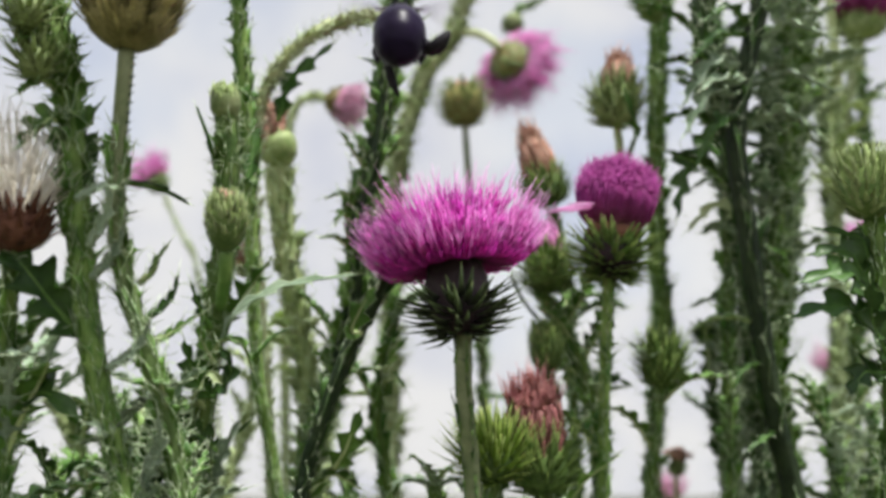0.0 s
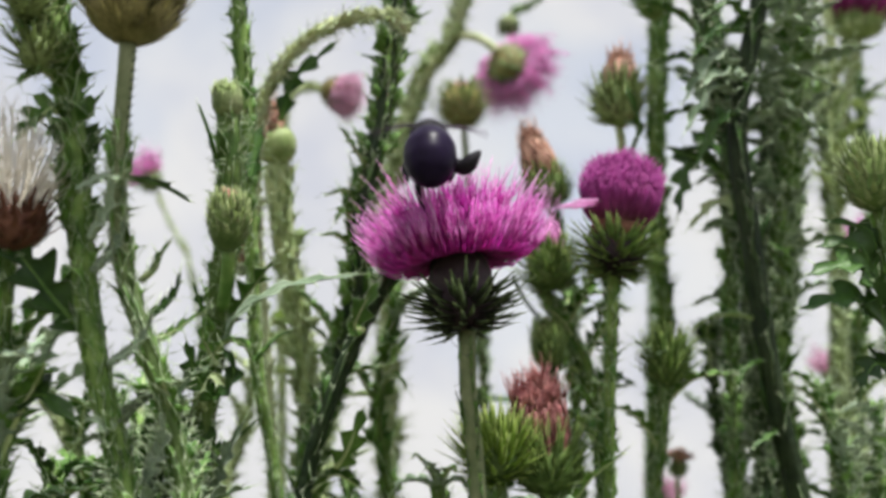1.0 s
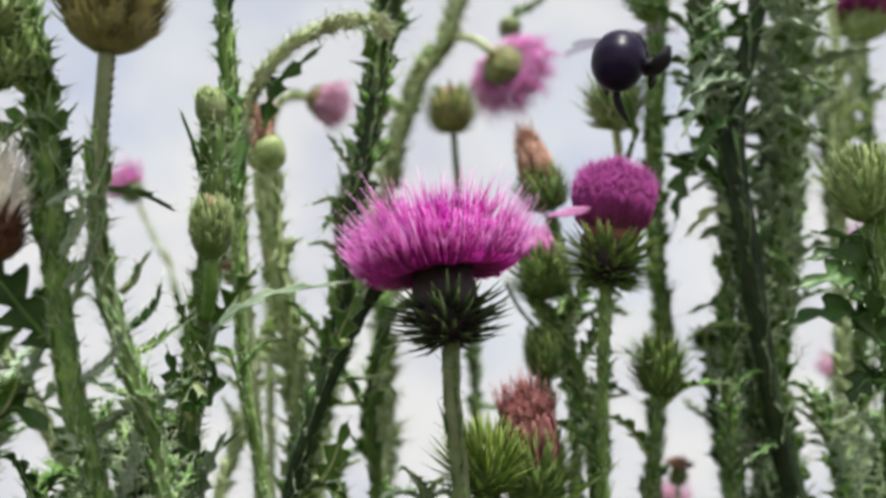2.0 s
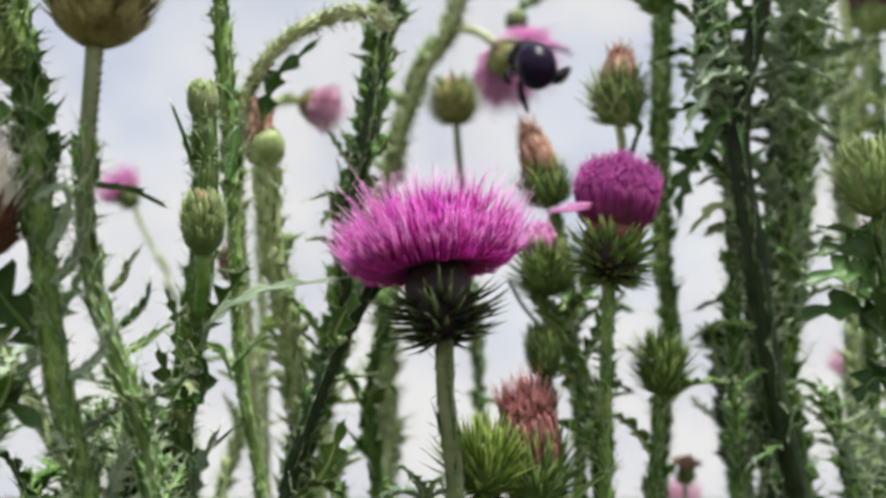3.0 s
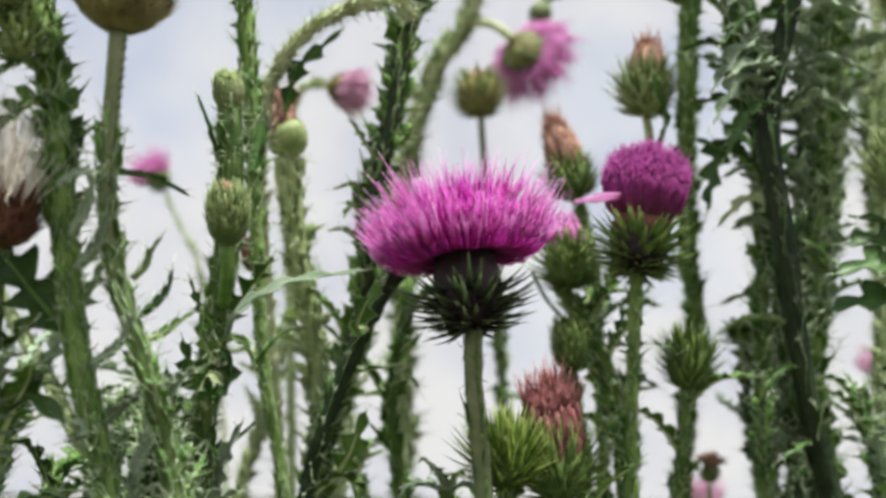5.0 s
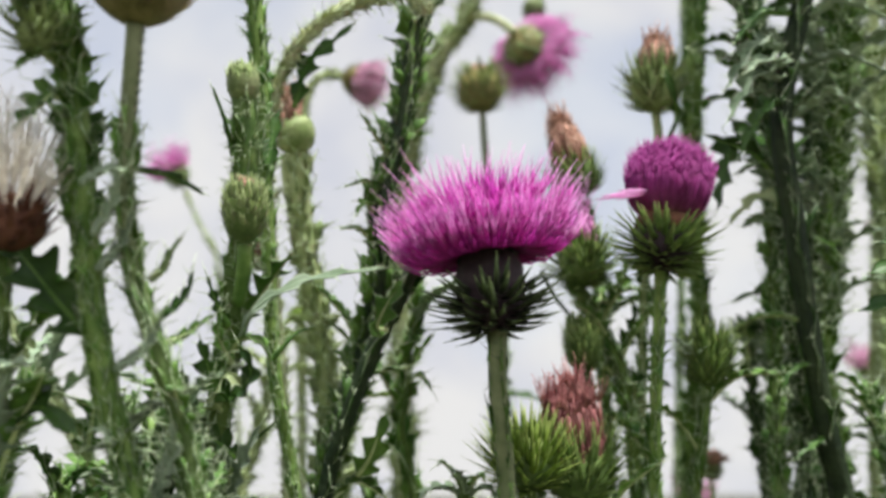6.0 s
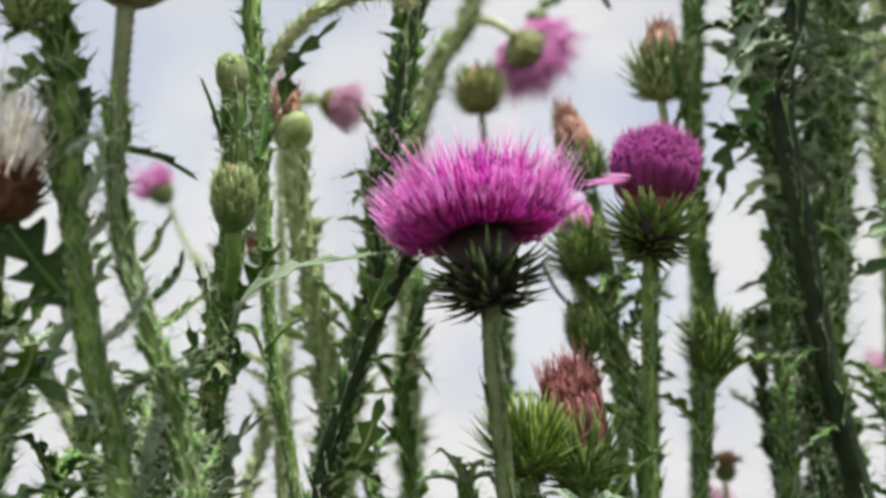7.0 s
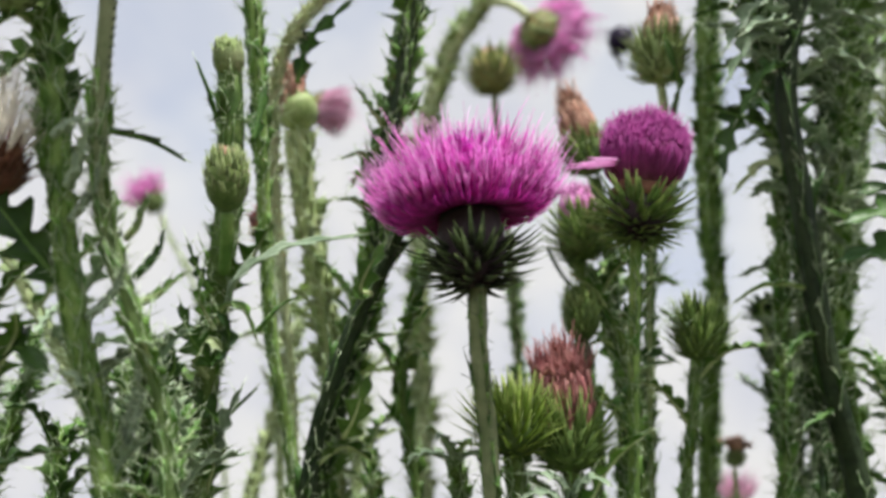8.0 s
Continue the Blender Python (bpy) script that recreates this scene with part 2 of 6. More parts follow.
def part(name, shape, material, parent, label="", kind=""):
    """Links a shape, built in the world, as one mesh under a thing or one of its parts."""
    root = parent
    while root.parent:
        root = root.parent
    at = root.location
    me = bpy.data.meshes.new(name)
    me.from_pydata([tuple(Vector(v) - at) for v in shape.v], [], shape.f)
    uv = me.uv_layers.new(name="along")
    idx = np.empty(len(me.loops), dtype=np.int32)
    me.loops.foreach_get("vertex_index", idx)
    co = np.zeros((len(me.loops), 2), dtype=np.float32)
    co[:, 0] = np.array(shape.w, dtype=np.float32)[idx]
    uv.data.foreach_set("uv", co.ravel())
    me.polygons.foreach_set("use_smooth", [True] * len(me.polygons))
    me.materials.append(material)
    me.update()
    ob = new(name, me)
    ob.parent = parent
    return tagged(ob, label, "", "", kind)


def thing(name, at, label, category, group=""):
    ob = new(name)
    ob.empty_display_size = 0.02
    ob.location = at
    return tagged(ob, label, category, group)


# ---- thistle parts ----
def stem_wings(blade, thorns, path, radii, rng, rows=4, pitch=0.008, reach=0.006, thorn=0.004, ruffle=0.5, start=0.0, low=None, hairs=2, upright=0.0, single=0, slim=None):
    """Spiny lobed wings that run down a stem: rows of ruffled triangular lobes with thorns on their rims."""
    tan, lobes = tangents(path), []
    run = [0.0]
    for a, b in zip(path, path[1:]):
        run.append(run[-1] + (b - a).length)
    for row in range(rows):
        turn0 = 2 * math.pi * (row + 0.3 * rng.random()) / rows
        s = start + pitch * rng.random()
        while s < run[-1] - 0.05:
            i = max(0, min(len(run) - 2, int(np.searchsorted(run, s)) - 1))
            u = (s - run[i]) / max(run[i + 1] - run[i], 1e-9)
            p, t = path[i].lerp(path[i + 1], u), -tan[i]
            r = radii[i]
            a = Vector((1, 0, 0)) - t * t.x
            a.normalize()
            b = t.cross(a)
            q = turn0 + 1.2 * s / 0.1 * 0.25 + rng.uniform(-0.35, 0.35)
            out = a * math.cos(q) + b * math.sin(q)
            across = t.cross(out)
            h = reach * (rng.uniform(0.45, 1.1) if rng.random() < 0.85 else rng.uniform(1.2, 1.9))
            length = pitch * rng.uniform(0.8, 1.5)
            if slim is not None and p.z < slim:
                h *= max(0.5, 1 - (slim - p.z) / 0.03)
            lean = rng.uniform(0.1, 0.9) + upright
            bend = rng.choice((-1, 1)) * rng.uniform(0.2, 1.2) * ruffle
            root = p + out * (r * 0.75)
            tip = root + out * (h * max(0.45, 1 - 0.35 * abs(bend))) + t * (length * lean) + across * (h * bend)
            low_p, top_p = root - t * (length * 0.5), root + t * (length * 0.36)
            e1 = root + out * (h * 0.5) - t * (length * 0.22) - across * (h * bend * 0.6)
            e2 = root + out * (h * 0.5) + t * (length * 0.5) - across * (h * bend * 0.4)
            mid = root + out * (h * 0.38) + t * (length * 0.1) + across * (h * 0.22)
            n1 = mid.lerp(e1.lerp(tip, 0.5), 0.55)
            n2 = mid.lerp(e2.lerp(tip, 0.5), 0.6)
            th = across * 0.0002
            flat = [low_p, e1, n1, tip, n2, e2, top_p, mid]
            verts = [v + th for v in flat] + [v - th for v in flat]
            faces = [(k, k + 1, 7) for k in range(6)] + [(6, 0, 7)]
            faces += [(c + 8, b2 + 8, a2 + 8) for a2, b2, c in faces]
            faces += [(k, k + 8, k + 9, k + 1) for k in range(6)]
            target = blade
            if len(lobes) < single and 0.87 < p.z < 1.12:
                target = Shape()
                lobes.append(target)
            target.put(verts, faces, [0.2, 0.9, 0.7, 1, 0.7, 0.9, 0.2, 0.3] * 2)
            if p.z > 0.84:
                sweep(thorns, flat[:7], [0.00005, 0.00012, 0.0001, 0.00016, 0.0001, 0.00012, 0.00005], 3)
            w = (tip - mid).normalized()
            spine(thorns, tip - w * 0.0005, w + across * rng.uniform(-0.4, 0.4), thorn * rng.uniform(0.6, 1.3), 0.00024)
            for e in (e1, e2):
                if rng.random() < 0.9:
                    spine(thorns, e, (e - mid).normalized() + across * rng.uniform(-0.6, 0.6), thorn * rng.uniform(0.35, 0.8), 0.00018)
            for k in range(hairs):
                e = (e1, tip, e2)[k % 3].lerp((tip, e2, top_p)[k % 3], rng.random())
                w = out + across * rng.uniform(-0.9, 0.9) + t * rng.uniform(-0.5, 0.9)
                if p.z > 0.84:
                    ll = thorn * rng.uniform(0.5, 1.5)
                    bow = (across * rng.uniform(-1, 1) + t * rng.uniform(-0.6, 0.8)) * (ll * 0.5)
                    sweep(thorns, [e, e + w * (ll * 0.5) + bow * 0.3, e + w * (ll * 0.85) + bow], [0.00014, 0.00012, 0.00003], 3)
            step = pitch * rng.uniform(0.65, 1.35)
            if low is not None and p.z < low:
                step *= 2.4
            s += step
    return lobes


def leaf_shape(points, width, face, rng, lobes=5, cup=0.25, ruffle=0.3, thorn=0.004, rim=0.0001):
    """A spiny lobed leaf along a curve: blade and thorns as two shapes. face: the way its upper side looks."""
    blade, thorns, rib = Shape(), Shape(), Shape()
    rows = lobes * 6 + 1
    mid, cols = spline(points, rows), (-1.0, -0.6, -0.25, 0.0, 0.25, 0.6, 1.0)
    tan = tangents(mid)
    up0 = Vector(face).normalized()
    verts, along = [], []
    shift = rng.random() * 0.4
    for i, (p, t) in enumerate(zip(mid, tan)):
        s = i / (rows - 1)
        acr = t.cross(up0).normalized()
        up = acr.cross(t).normalized()
        env = max(0.0, math.sin(math.pi * min(1, s * 0.93 + 0.07)) ** 0.7 * (1 - 0.55 * s))
        for c in cols:
            ph = (s * lobes + (shift if c > 0 else 0)) % 1.0
            saw = ph / 0.7 if ph < 0.7 else (1 - ph) / 0.3
            w = width * env * (0.20 + 0.80 * saw ** 1.3)
            wave = math.sin(s * lobes * 6.28 + (1.3 if c > 0 else 0)) * ruffle * abs(c)
            fwd = t * (abs(c) * w * 0.35 * saw)
            verts.append(p + acr * (c * w) + fwd + up * ((abs(c) ** 1.5 * cup + wave * 0.5) * w))
            along.append(s)
            if abs(c) == 1.0 and saw > 0.86 and s < 0.97:
                spine(thorns, verts[-1] - acr * (c * 0.0004), acr * c + t * 0.6 + up * rng.uniform(-0.3, 0.5), thorn * rng.uniform(0.7, 1.3))
    n, k = len(cols), len(verts)
    low = []
    for i in range(rows):
        up = tan[i].cross(up0).normalized().cross(tan[i]).normalized()
        low += [verts[i * n + j] - up * 0.00035 for j in range(n)]
    faces = []
    for i in range(rows - 1):
        for j in range(n - 1):
            a = i * n + j
            faces.append((a, a + 1, a + n + 1, a + n))
            faces.append((k + a, k + a + n, k + a + n + 1, k + a + 1))
        for j in (0, n - 1):
            a = i * n + j
            faces.append((a, a + n, a + n + k, a + k))
    blade.put(verts + low, faces, along * 2)
    sweep(rib, [p - tan[i].cross(up0).normalized().cross(tan[i]).normalized() * 0.0004 for i, p in enumerate(mid)],
          [0.0011 * (1 - 0.8 * i / (rows - 1)) for i in range(rows)], 5)
    spine(thorns, mid[-1] - tan[-1] * 0.0005, tan[-1], thorn * 1.4)
    for j in (0, n - 1) if rim else ():
        sweep(thorns, [verts[i * n + j] for i in range(rows)], [rim] * rows, 3)
    return blade, thorns, rib


def leaf(root, points, width, face, rng, material=None, lobes=5, cup=0.25, ruffle=0.3, thorn=0.004, label=""):
    blade, thorns, rib = leaf_shape(points, width, face, rng, lobes, cup, ruffle, thorn, 0.0 if material is LEAF_DARK else 0.00006)
    ob = part("leaf", blade, material or LEAF, root, label)
    part("midrib", rib, LEAF_GREY if material is LEAF_GREY else LEAF if material is LEAF_DARK else STEM_PALE, ob)
    part("spiny_rim", thorns, SPINE, ob, kind="stuff")
    return ob


def bract_shape(shape, p, way, lift, length, width, flat=0.35, side=None):
    """One pointed bract: broad near its root, drawn out into a spine; lift bends it."""
    pts = [p + way * (length * s) + lift * (length * s * s) for s in (0.0, 0.25, 0.6, 1.0)]
    sweep(shape, pts, [width * 0.75, width, width * 0.55, width * 0.05], 4, side or way.cross(lift).normalized(), flat)


def flower_head(root, base, axis, radius, height, bracts, core_mat, bract_mat, rng, label="", name="flower_head", single=True):
    """An urn of bracts. bracts: count, length, width, angle of the lowest, angle of the highest, upward bend, bare top."""
    ax = Vector(axis).normalized()
    u = ax.orthogonal().normalized()
    v = ax.cross(u)
    base = Vector(base)
    core, n, m = Shape(), 12, 20
    verts, along = [], []

    def girth(h):
        return radius * max(0.12, (1 - abs(2 * (h * 0.9 + 0.02) - 1) ** 2.6)) ** 0.55

    for i in range(n + 1):
        h = i / n
        for k in range(m):
            q = 2 * math.pi * k / m
            r = girth(h) * (1 + 0.03 * math.sin(k * 5 + i * 3))
            verts.append(base + ax * (h * height) + (u * math.cos(q) + v * math.sin(q)) * r)
            along.append(h)
    faces = [(i * m + k, i * m + (k + 1) % m, (i + 1) * m + (k + 1) % m, (i + 1) * m + k) for i in range(n) for k in range(m)]
    faces += [tuple(range(m))[::-1], tuple(n * m + k for k in range(m))]
    core.put(verts, faces, along)
    head = part(name, core, core_mat, root, label)
    count, length, width, low, high, bend, bare = bracts
    spikes = Shape()
    for i in range(count):
        h = (i + 0.5) / count
        q = i * 2.39996 + rng.uniform(-0.15, 0.15)
        out = u * math.cos(q) + v * math.sin(q)
        hh = h * (1 - bare)
        e = radians(low + (high - low) * h + rng.uniform(-9, 9))
        way = out * math.cos(e) + ax * math.sin(e)
        p = base + ax * (hh * height) + out * (girth(hh) * 0.86)
        ll = length * rng.uniform(0.75, 1.2) * (0.55 + 0.65 * math.sin(math.pi * min(1, h * 0.75 + 0.1)))
        bract_shape(spikes, p, way, ax * bend * rng.uniform(0.5, 1.4) + out * 0.02, ll, width * rng.uniform(0.8, 1.2), side=ax.cross(out))
        if single:
            part("bract", spikes, bract_mat, head)
            spikes = Shape()
    if not single:
        part("involucre", spikes, bract_mat, head)
    return head, base + ax * height, ax, u, v


def florets(head, top, ax, u, v, material, rng, count, rx, rz, seat, arc, mode="open", thick=0.0004, threads=4, name="corolla", single=0):
    """Tubular florets on the head's top. open: a wide fan; tuft: a domed brush; cone: a spread wilted brush; closed: a spindle of dry florets; fluff: pappus hairs."""
    s = Shape()
    rest = Shape()
    for i in range(count):
        if i == count - single:
            rest, s = s, Shape()
        f = math.sqrt((i + 0.5) / count)
        q = i * 2.39996 + rng.uniform(-1, 1) * (0.6 if mode == "tuft" else 0.15)
        out = u * math.cos(q) + v * math.sin(q)
        tang = ax.cross(out)
        j = rng.uniform(*{"open": (0.84, 1.08), "tuft": (0.88, 1.05), "cone": (0.62, 1.08)}.get(mode, (0.84, 1.08)))
        th = radians(arc) * f
        wob = tang * (rng.uniform(-1, 1) * rx * 0.07)
        a = top + out * (seat * f) - ax * (0.001 + 0.002 * f)
        if mode == "open":
            e = top + out * (rx * math.sin(th) * j) + ax * (rz * math.cos(th) * j) + wob
            b = a.lerp(e, 0.5) - ax * (rz * 0.10 * f) + out * (rx * 0.07 * f) + wob * 0.4
            way = (e - b).normalized() + ax * (0.12 + 0.20 * f ** 4) * rng.uniform(0.4, 1.6)
        elif mode == "tuft":
            e = top + out * (rx * math.sin(1.78 * f) * j) + ax * (rz * (0.50 + 0.46 * math.cos(1.78 * f)) * (0.4 + 0.6 * j)) + wob * 0.8
            b = a.lerp(e, 0.5) + out * (rx * 0.16 * f) + wob * 0.4
            way = (e - b).normalized() + ax * 0.5 + tang * rng.uniform(-0.25, 0.25)
        elif mode == "closed":
            j = rng.uniform(0.55, 1.05)
            b = top + out * (seat * 1.02 * f) + ax * (rz * 0.42 * j) + wob * 0.5
            e = top + out * (rx * f * (1.25 - 0.6 * j)) + ax * (rz * j * (1.0 - 0.25 * f)) + wob * 1.5 + out * rng.uniform(-0.2, 0.2) * rx
            way = (e - b).normalized() + tang * rng.uniform(-0.4, 0.4) + out * rng.uniform(-0.3, 0.4)
        elif mode == "cone":
            b = top + out * (seat * 0.95 * f + rx * 0.15 * f) + ax * (rz * 0.45 * j) + wob * 0.4
            e = top + out * (rx * f * 0.75 * j) + ax * (rz * (1.0 - 0.3 * f) * j) + wob
            way = (e - b).normalized() + tang * rng.uniform(-0.5, 0.5) + out * rng.uniform(-0.2, 0.35)
        else:
            e = top + out * (rx * math.sin(th) * j) + ax * (rz * math.cos(th) * j) + wob * 2.5
            b = a.lerp(e, 0.5) + ax * (rz * 0.12 * rng.uniform(0, 1)) + wob
            way = (e - b).normalized() + tang * rng.uniform(-0.3, 0.3)
        way.normalize()
        size = (e - a).length
        c = e - way * (size * {"open": 0.26, "tuft": 0.2}.get(mode, 0.08))
        pts = spline((a, b, c, e), 6)
        sweep(s, pts, [thick * g for g in (0.6, 0.65, 0.8, 1.15, 1.1, 0.75)], 4)
        s.w[-24:] = [x * 0.74 for x in s.w[-24:]]
        reach = rng.choice((0.6, 0.8, 1.0, 1.9)) * {"open": 0.8 + 1.3 * f ** 4, "tuft": 0.4}.get(mode, 0.8)
        pale = 1.0 if mode != "open" else 0.35 + 0.65 * f ** 4
        if mode == "open" and rng.random() < 0.15:
            reach, pale = 3.0, 1.0
        for k in range(threads):
            g = 2 * math.pi * k / max(threads, 1) + rng.random()
            w = way + (out * math.cos(g) + tang * math.sin(g)) * (0.15 if mode == "open" else 0.33)
            p1 = e + w * (size * 0.11 * reach * rng.uniform(0.7, 1.3))
            p2 = p1 + (w + ax * (0.15 + 0.65 * f ** 4) + tang * rng.uniform(-0.35, 0.35)) * (size * 0.10 * reach * rng.uniform(0.6, 1.5))
            sweep(s, [e - way * 0.0002, p1, p2], [thick * 0.65, thick * 0.55, thick * 0.2], 3)
            s.w[-9:] = [0.76] * 3 + [0.76 + 0.14 * pale] * 3 + [0.76 + 0.24 * pale] * 3
        if i >= count - single:
            part("floret", s, material, head)
            s = Shape()
    return part(name, rest if single else s, material, head, kind="stuff")


def thistle(label, points, r_top, r_bot, seed, stem_mat=None, wing_mat=None, rows=4, pitch=0.008, reach=0.006, thorn=0.004, start=0.0,
            ruffle=0.5, thorn_mat=None, group="thistle stalks", random_leaves=0, leaf_mat=None, leaf_size=0.05, leaf_span=(0.75, 1.0), lean=(0, 0), hairs=1, upright=0.0, single=0, sparse=0.80, slim=None):
    """A thistle stalk from its top down through the given points to the ground, with its wings and thorns."""
    rng = random.Random(seed)
    pts = [Vector(p) for p in points]
    last, before = pts[-1], pts[-2]
    foot = Vector((last.x + lean[0] + rng.uniform(-0.02, 0.02), last.y + lean[1] + rng.uniform(-0.01, 0.03), 0.0))
    slope = (last - before) / max(0.02, before.z - last.z)
    pts.append(last + Vector((slope.x * 0.12, slope.y * 0.12, -0.18)))
    pts.append(foot.lerp(pts[-1], 0.35))
    pts.append(foot - Vector((0, 0, 0.01)))
    root = thing("thistle", (foot.x, foot.y, 0), label, "thistle", group)
    length = sum((b - a).length for a, b in zip(pts, pts[1:]))
    n = max(24, int(length / 0.008))
    path = spline(pts, n)
    radii = [(r_top + (r_bot - r_top) * min(1, i / (n * 0.5))) * (1 + 0.10 * noise.noise(p * 60)) for i, p in enumerate(path)]
    tube = Shape()
    sweep(tube, path, radii, 14, None, 1.0, 7, 0.13)
    stalk = part("stem", tube, stem_mat or STEM, root)
    blade, thorns = Shape(), Shape()
    if rows:
        lobes = stem_wings(blade, thorns, path, radii, rng, rows + 2, pitch * 0.62, reach * 0.72, thorn, ruffle, start, sparse, hairs, upright, single, slim)
        part("stem_wing", blade, LOBE if wing_mat in (None, LEAF) else wing_mat, root, kind="stuff")
        for lobe in lobes:
            part("wing_lobe", lobe, LOBE if wing_mat in (None, LEAF) else wing_mat, stalk)
        part("spiny_rim", thorns, thorn_mat or SPINE, root, kind="stuff")
    tan = tangents(path)
    for k in range(random_leaves):
        z = leaf_span[0] + (leaf_span[1] - leaf_span[0]) * (k + rng.random()) / random_leaves
        i = min(range(n), key=lambda a: abs(path[a].z - z))
        q = rng.uniform(0, 2 * math.pi)
        out = Vector((math.cos(q), math.sin(q) * 0.75, rng.uniform(0.3, 1.5))).normalized()
        size = leaf_size * rng.uniform(0.6, 1.25)
        p = path[i]
        side = out.cross(Vector((0, 0, 1))).normalized() * rng.uniform(-0.25, 0.25)
        mid = p + (out + side) * (size * 0.55) + Vector((0, 0, size * 0.12))
        end = p + (out + side * 2) * size + Vector((0, 0, -size * rng.uniform(-0.15, 0.3)))
        leaf(root, (p, p.lerp(mid, 0.5) + Vector((0, 0, size * 0.06)), mid, end), size * rng.uniform(0.2, 0.34),
             (out.x * -0.4, out.y * -0.4, 1), rng, leaf_mat or rng.choice((LEAF, LEAF_GREY, LEAF)), 5, 0.35, 0.8, 0.005)
    return root, rng


# ---- ground ----
def ground():
    s = Shape()
    rings = [0.0, 0.4, 0.8, 1.3, 2, 3, 5, 8, 14, 25, 50, 110, 250, 600, 1500, 3500]
    m = 48
    verts, faces = [], []
    for r in rings:
        for k in range(m):
            q = 2 * math.pi * k / m
            x, y = r * math.cos(q), r * math.sin(q)
            verts.append(Vector((x, y, 0.012 * noise.noise((x * 2, y * 2, 0)) * min(1, r) - 0.006)))
    for i in range(len(rings) - 1):
        for k in range(m):
            faces.append((i * m + k, (i + 1) * m + k, (i + 1) * m + (k + 1) % m, i * m + (k + 1) % m))
    s.put(verts, faces, [0] * len(verts))
    me = bpy.data.meshes.new("ground")
    me.from_pydata([tuple(v) for v in s.v], [], s.f)
    me.materials.append(EARTH)
    tagged(new("ground", me), "uneven meadow soil under the thistles", "ground", "", "structure")


def meadow_grass():
    rng = random.Random(5)
    s = Shape()
    for i in range(5200):
        q, r = rng.uniform(0, 6.283), 0.1 + 3.6 * math.sqrt(rng.random())
        p = Vector((r * math.cos(q), 0.4 + r * math.sin(q), -0.008))
        h = rng.uniform(0.06, 0.30)
        a = rng.uniform(0, 6.283)
        bow = Vector((math.cos(a), math.sin(a), 0)) * h * rng.uniform(0.1, 0.6)
        pts = [p, p + bow * 0.25 + Vector((0, 0, h * 0.6)), p + bow + Vector((0, 0, h * 0.95))]
        sweep(s, pts, [0.0018, 0.0014, 0.0002], 3, Vector((math.sin(a), -math.cos(a), 0.01)), 0.3)
    me = bpy.data.meshes.new("grass")
    me.from_pydata([tuple(v) for v in s.v], [], s.f)
    me.materials.append(GRASS)
    tagged(new("grass", me), "short green meadow grass on the soil", "grass", "", "stuff")


ground()
meadow_grass()


# ---- the thistles near the camera ----
def main_thistle():
    root, rng = thistle("tall musk thistle with a wide open magenta flower",
        [(0.0398, 0.3101, 0.9308), (0.0392, 0.3151, 0.9156), (0.0401, 0.3216, 0.8990), (0.0410, 0.3291, 0.8787)], 0.0024, 0.0030, 11, STEM_GREY, LEAF, 2, 0.011, 0.0026, 0.0032,
        start=0.004, thorn_mat=SPINE_DARK, ruffle=0.9, single=280)
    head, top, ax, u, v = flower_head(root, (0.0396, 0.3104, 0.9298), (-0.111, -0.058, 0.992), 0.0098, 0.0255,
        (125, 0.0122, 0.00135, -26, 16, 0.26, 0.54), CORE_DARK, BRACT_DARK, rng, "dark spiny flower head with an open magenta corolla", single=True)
    tip_way = (ax + Vector((-0.015, 0, 0))).normalized()
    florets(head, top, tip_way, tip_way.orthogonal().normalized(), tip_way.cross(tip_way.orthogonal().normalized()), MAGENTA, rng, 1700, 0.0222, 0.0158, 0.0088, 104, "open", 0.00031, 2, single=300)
    return root


def second_thistle():
    root, rng = thistle("musk thistle with a half open deep magenta flower",
        [(0.0873, 0.3549, 0.9569), (0.0862, 0.3613, 0.9363), (0.0850, 0.3683, 0.9131), (0.0838, 0.3784, 0.8782)], 0.0018, 0.0019, 12, STEM, LEAF, 1, 0.010, 0.0036, 0.003,
        start=0.006, random_leaves=2, leaf_size=0.028, leaf_span=(0.88, 0.93), leaf_mat=LEAF, single=280)
    head, top, ax, u, v = flower_head(root, (0.0875, 0.3550, 0.9565), (0.134, -0.027, 0.991), 0.0098, 0.0220,
        (170, 0.0100, 0.00125, -30, 42, 0.16, 0.40), CORE_DARK, BRACT, rng, "dark green spiny head with a closed brush of florets", single=True)
    florets(head, top - ax * 0.0034, ax, u, v, CRIMSON, rng, 2400, 0.0139, 0.0242, 0.0060, 60, "tuft", 0.00034, 2, single=300)
    neck = Shape()
    sweep(neck, [top - ax * h for h in (0.0085, 0.0055, 0.0025, -0.001)], [0.0101, 0.0098, 0.0085, 0.0066], 18)
    part("neck", neck, BROWN, head, "brown neck under the florets")
    side = Shape()
    for k in range(12):
        a = top + ax * 0.004 + u * rng.uniform(-0.002, 0.002)
        e = Vector((0.0697, 0.3374, 0.9771)) + Vector((rng.uniform(-0.004, 0.004), rng.uniform(-0.006, 0.006), rng.uniform(-0.0015, 0.002)))
        b = a.lerp(e, 0.5) + ax * 0.001
        sweep(side, spline((a, b, e), 6), [0.0004, 0.0004, 0.0004, 0.0005, 0.0004, 0.0001], 4)
    part("stray_tuft", side, PINK, head, "pale stray florets hanging out of the brush", "stuff")
    return root


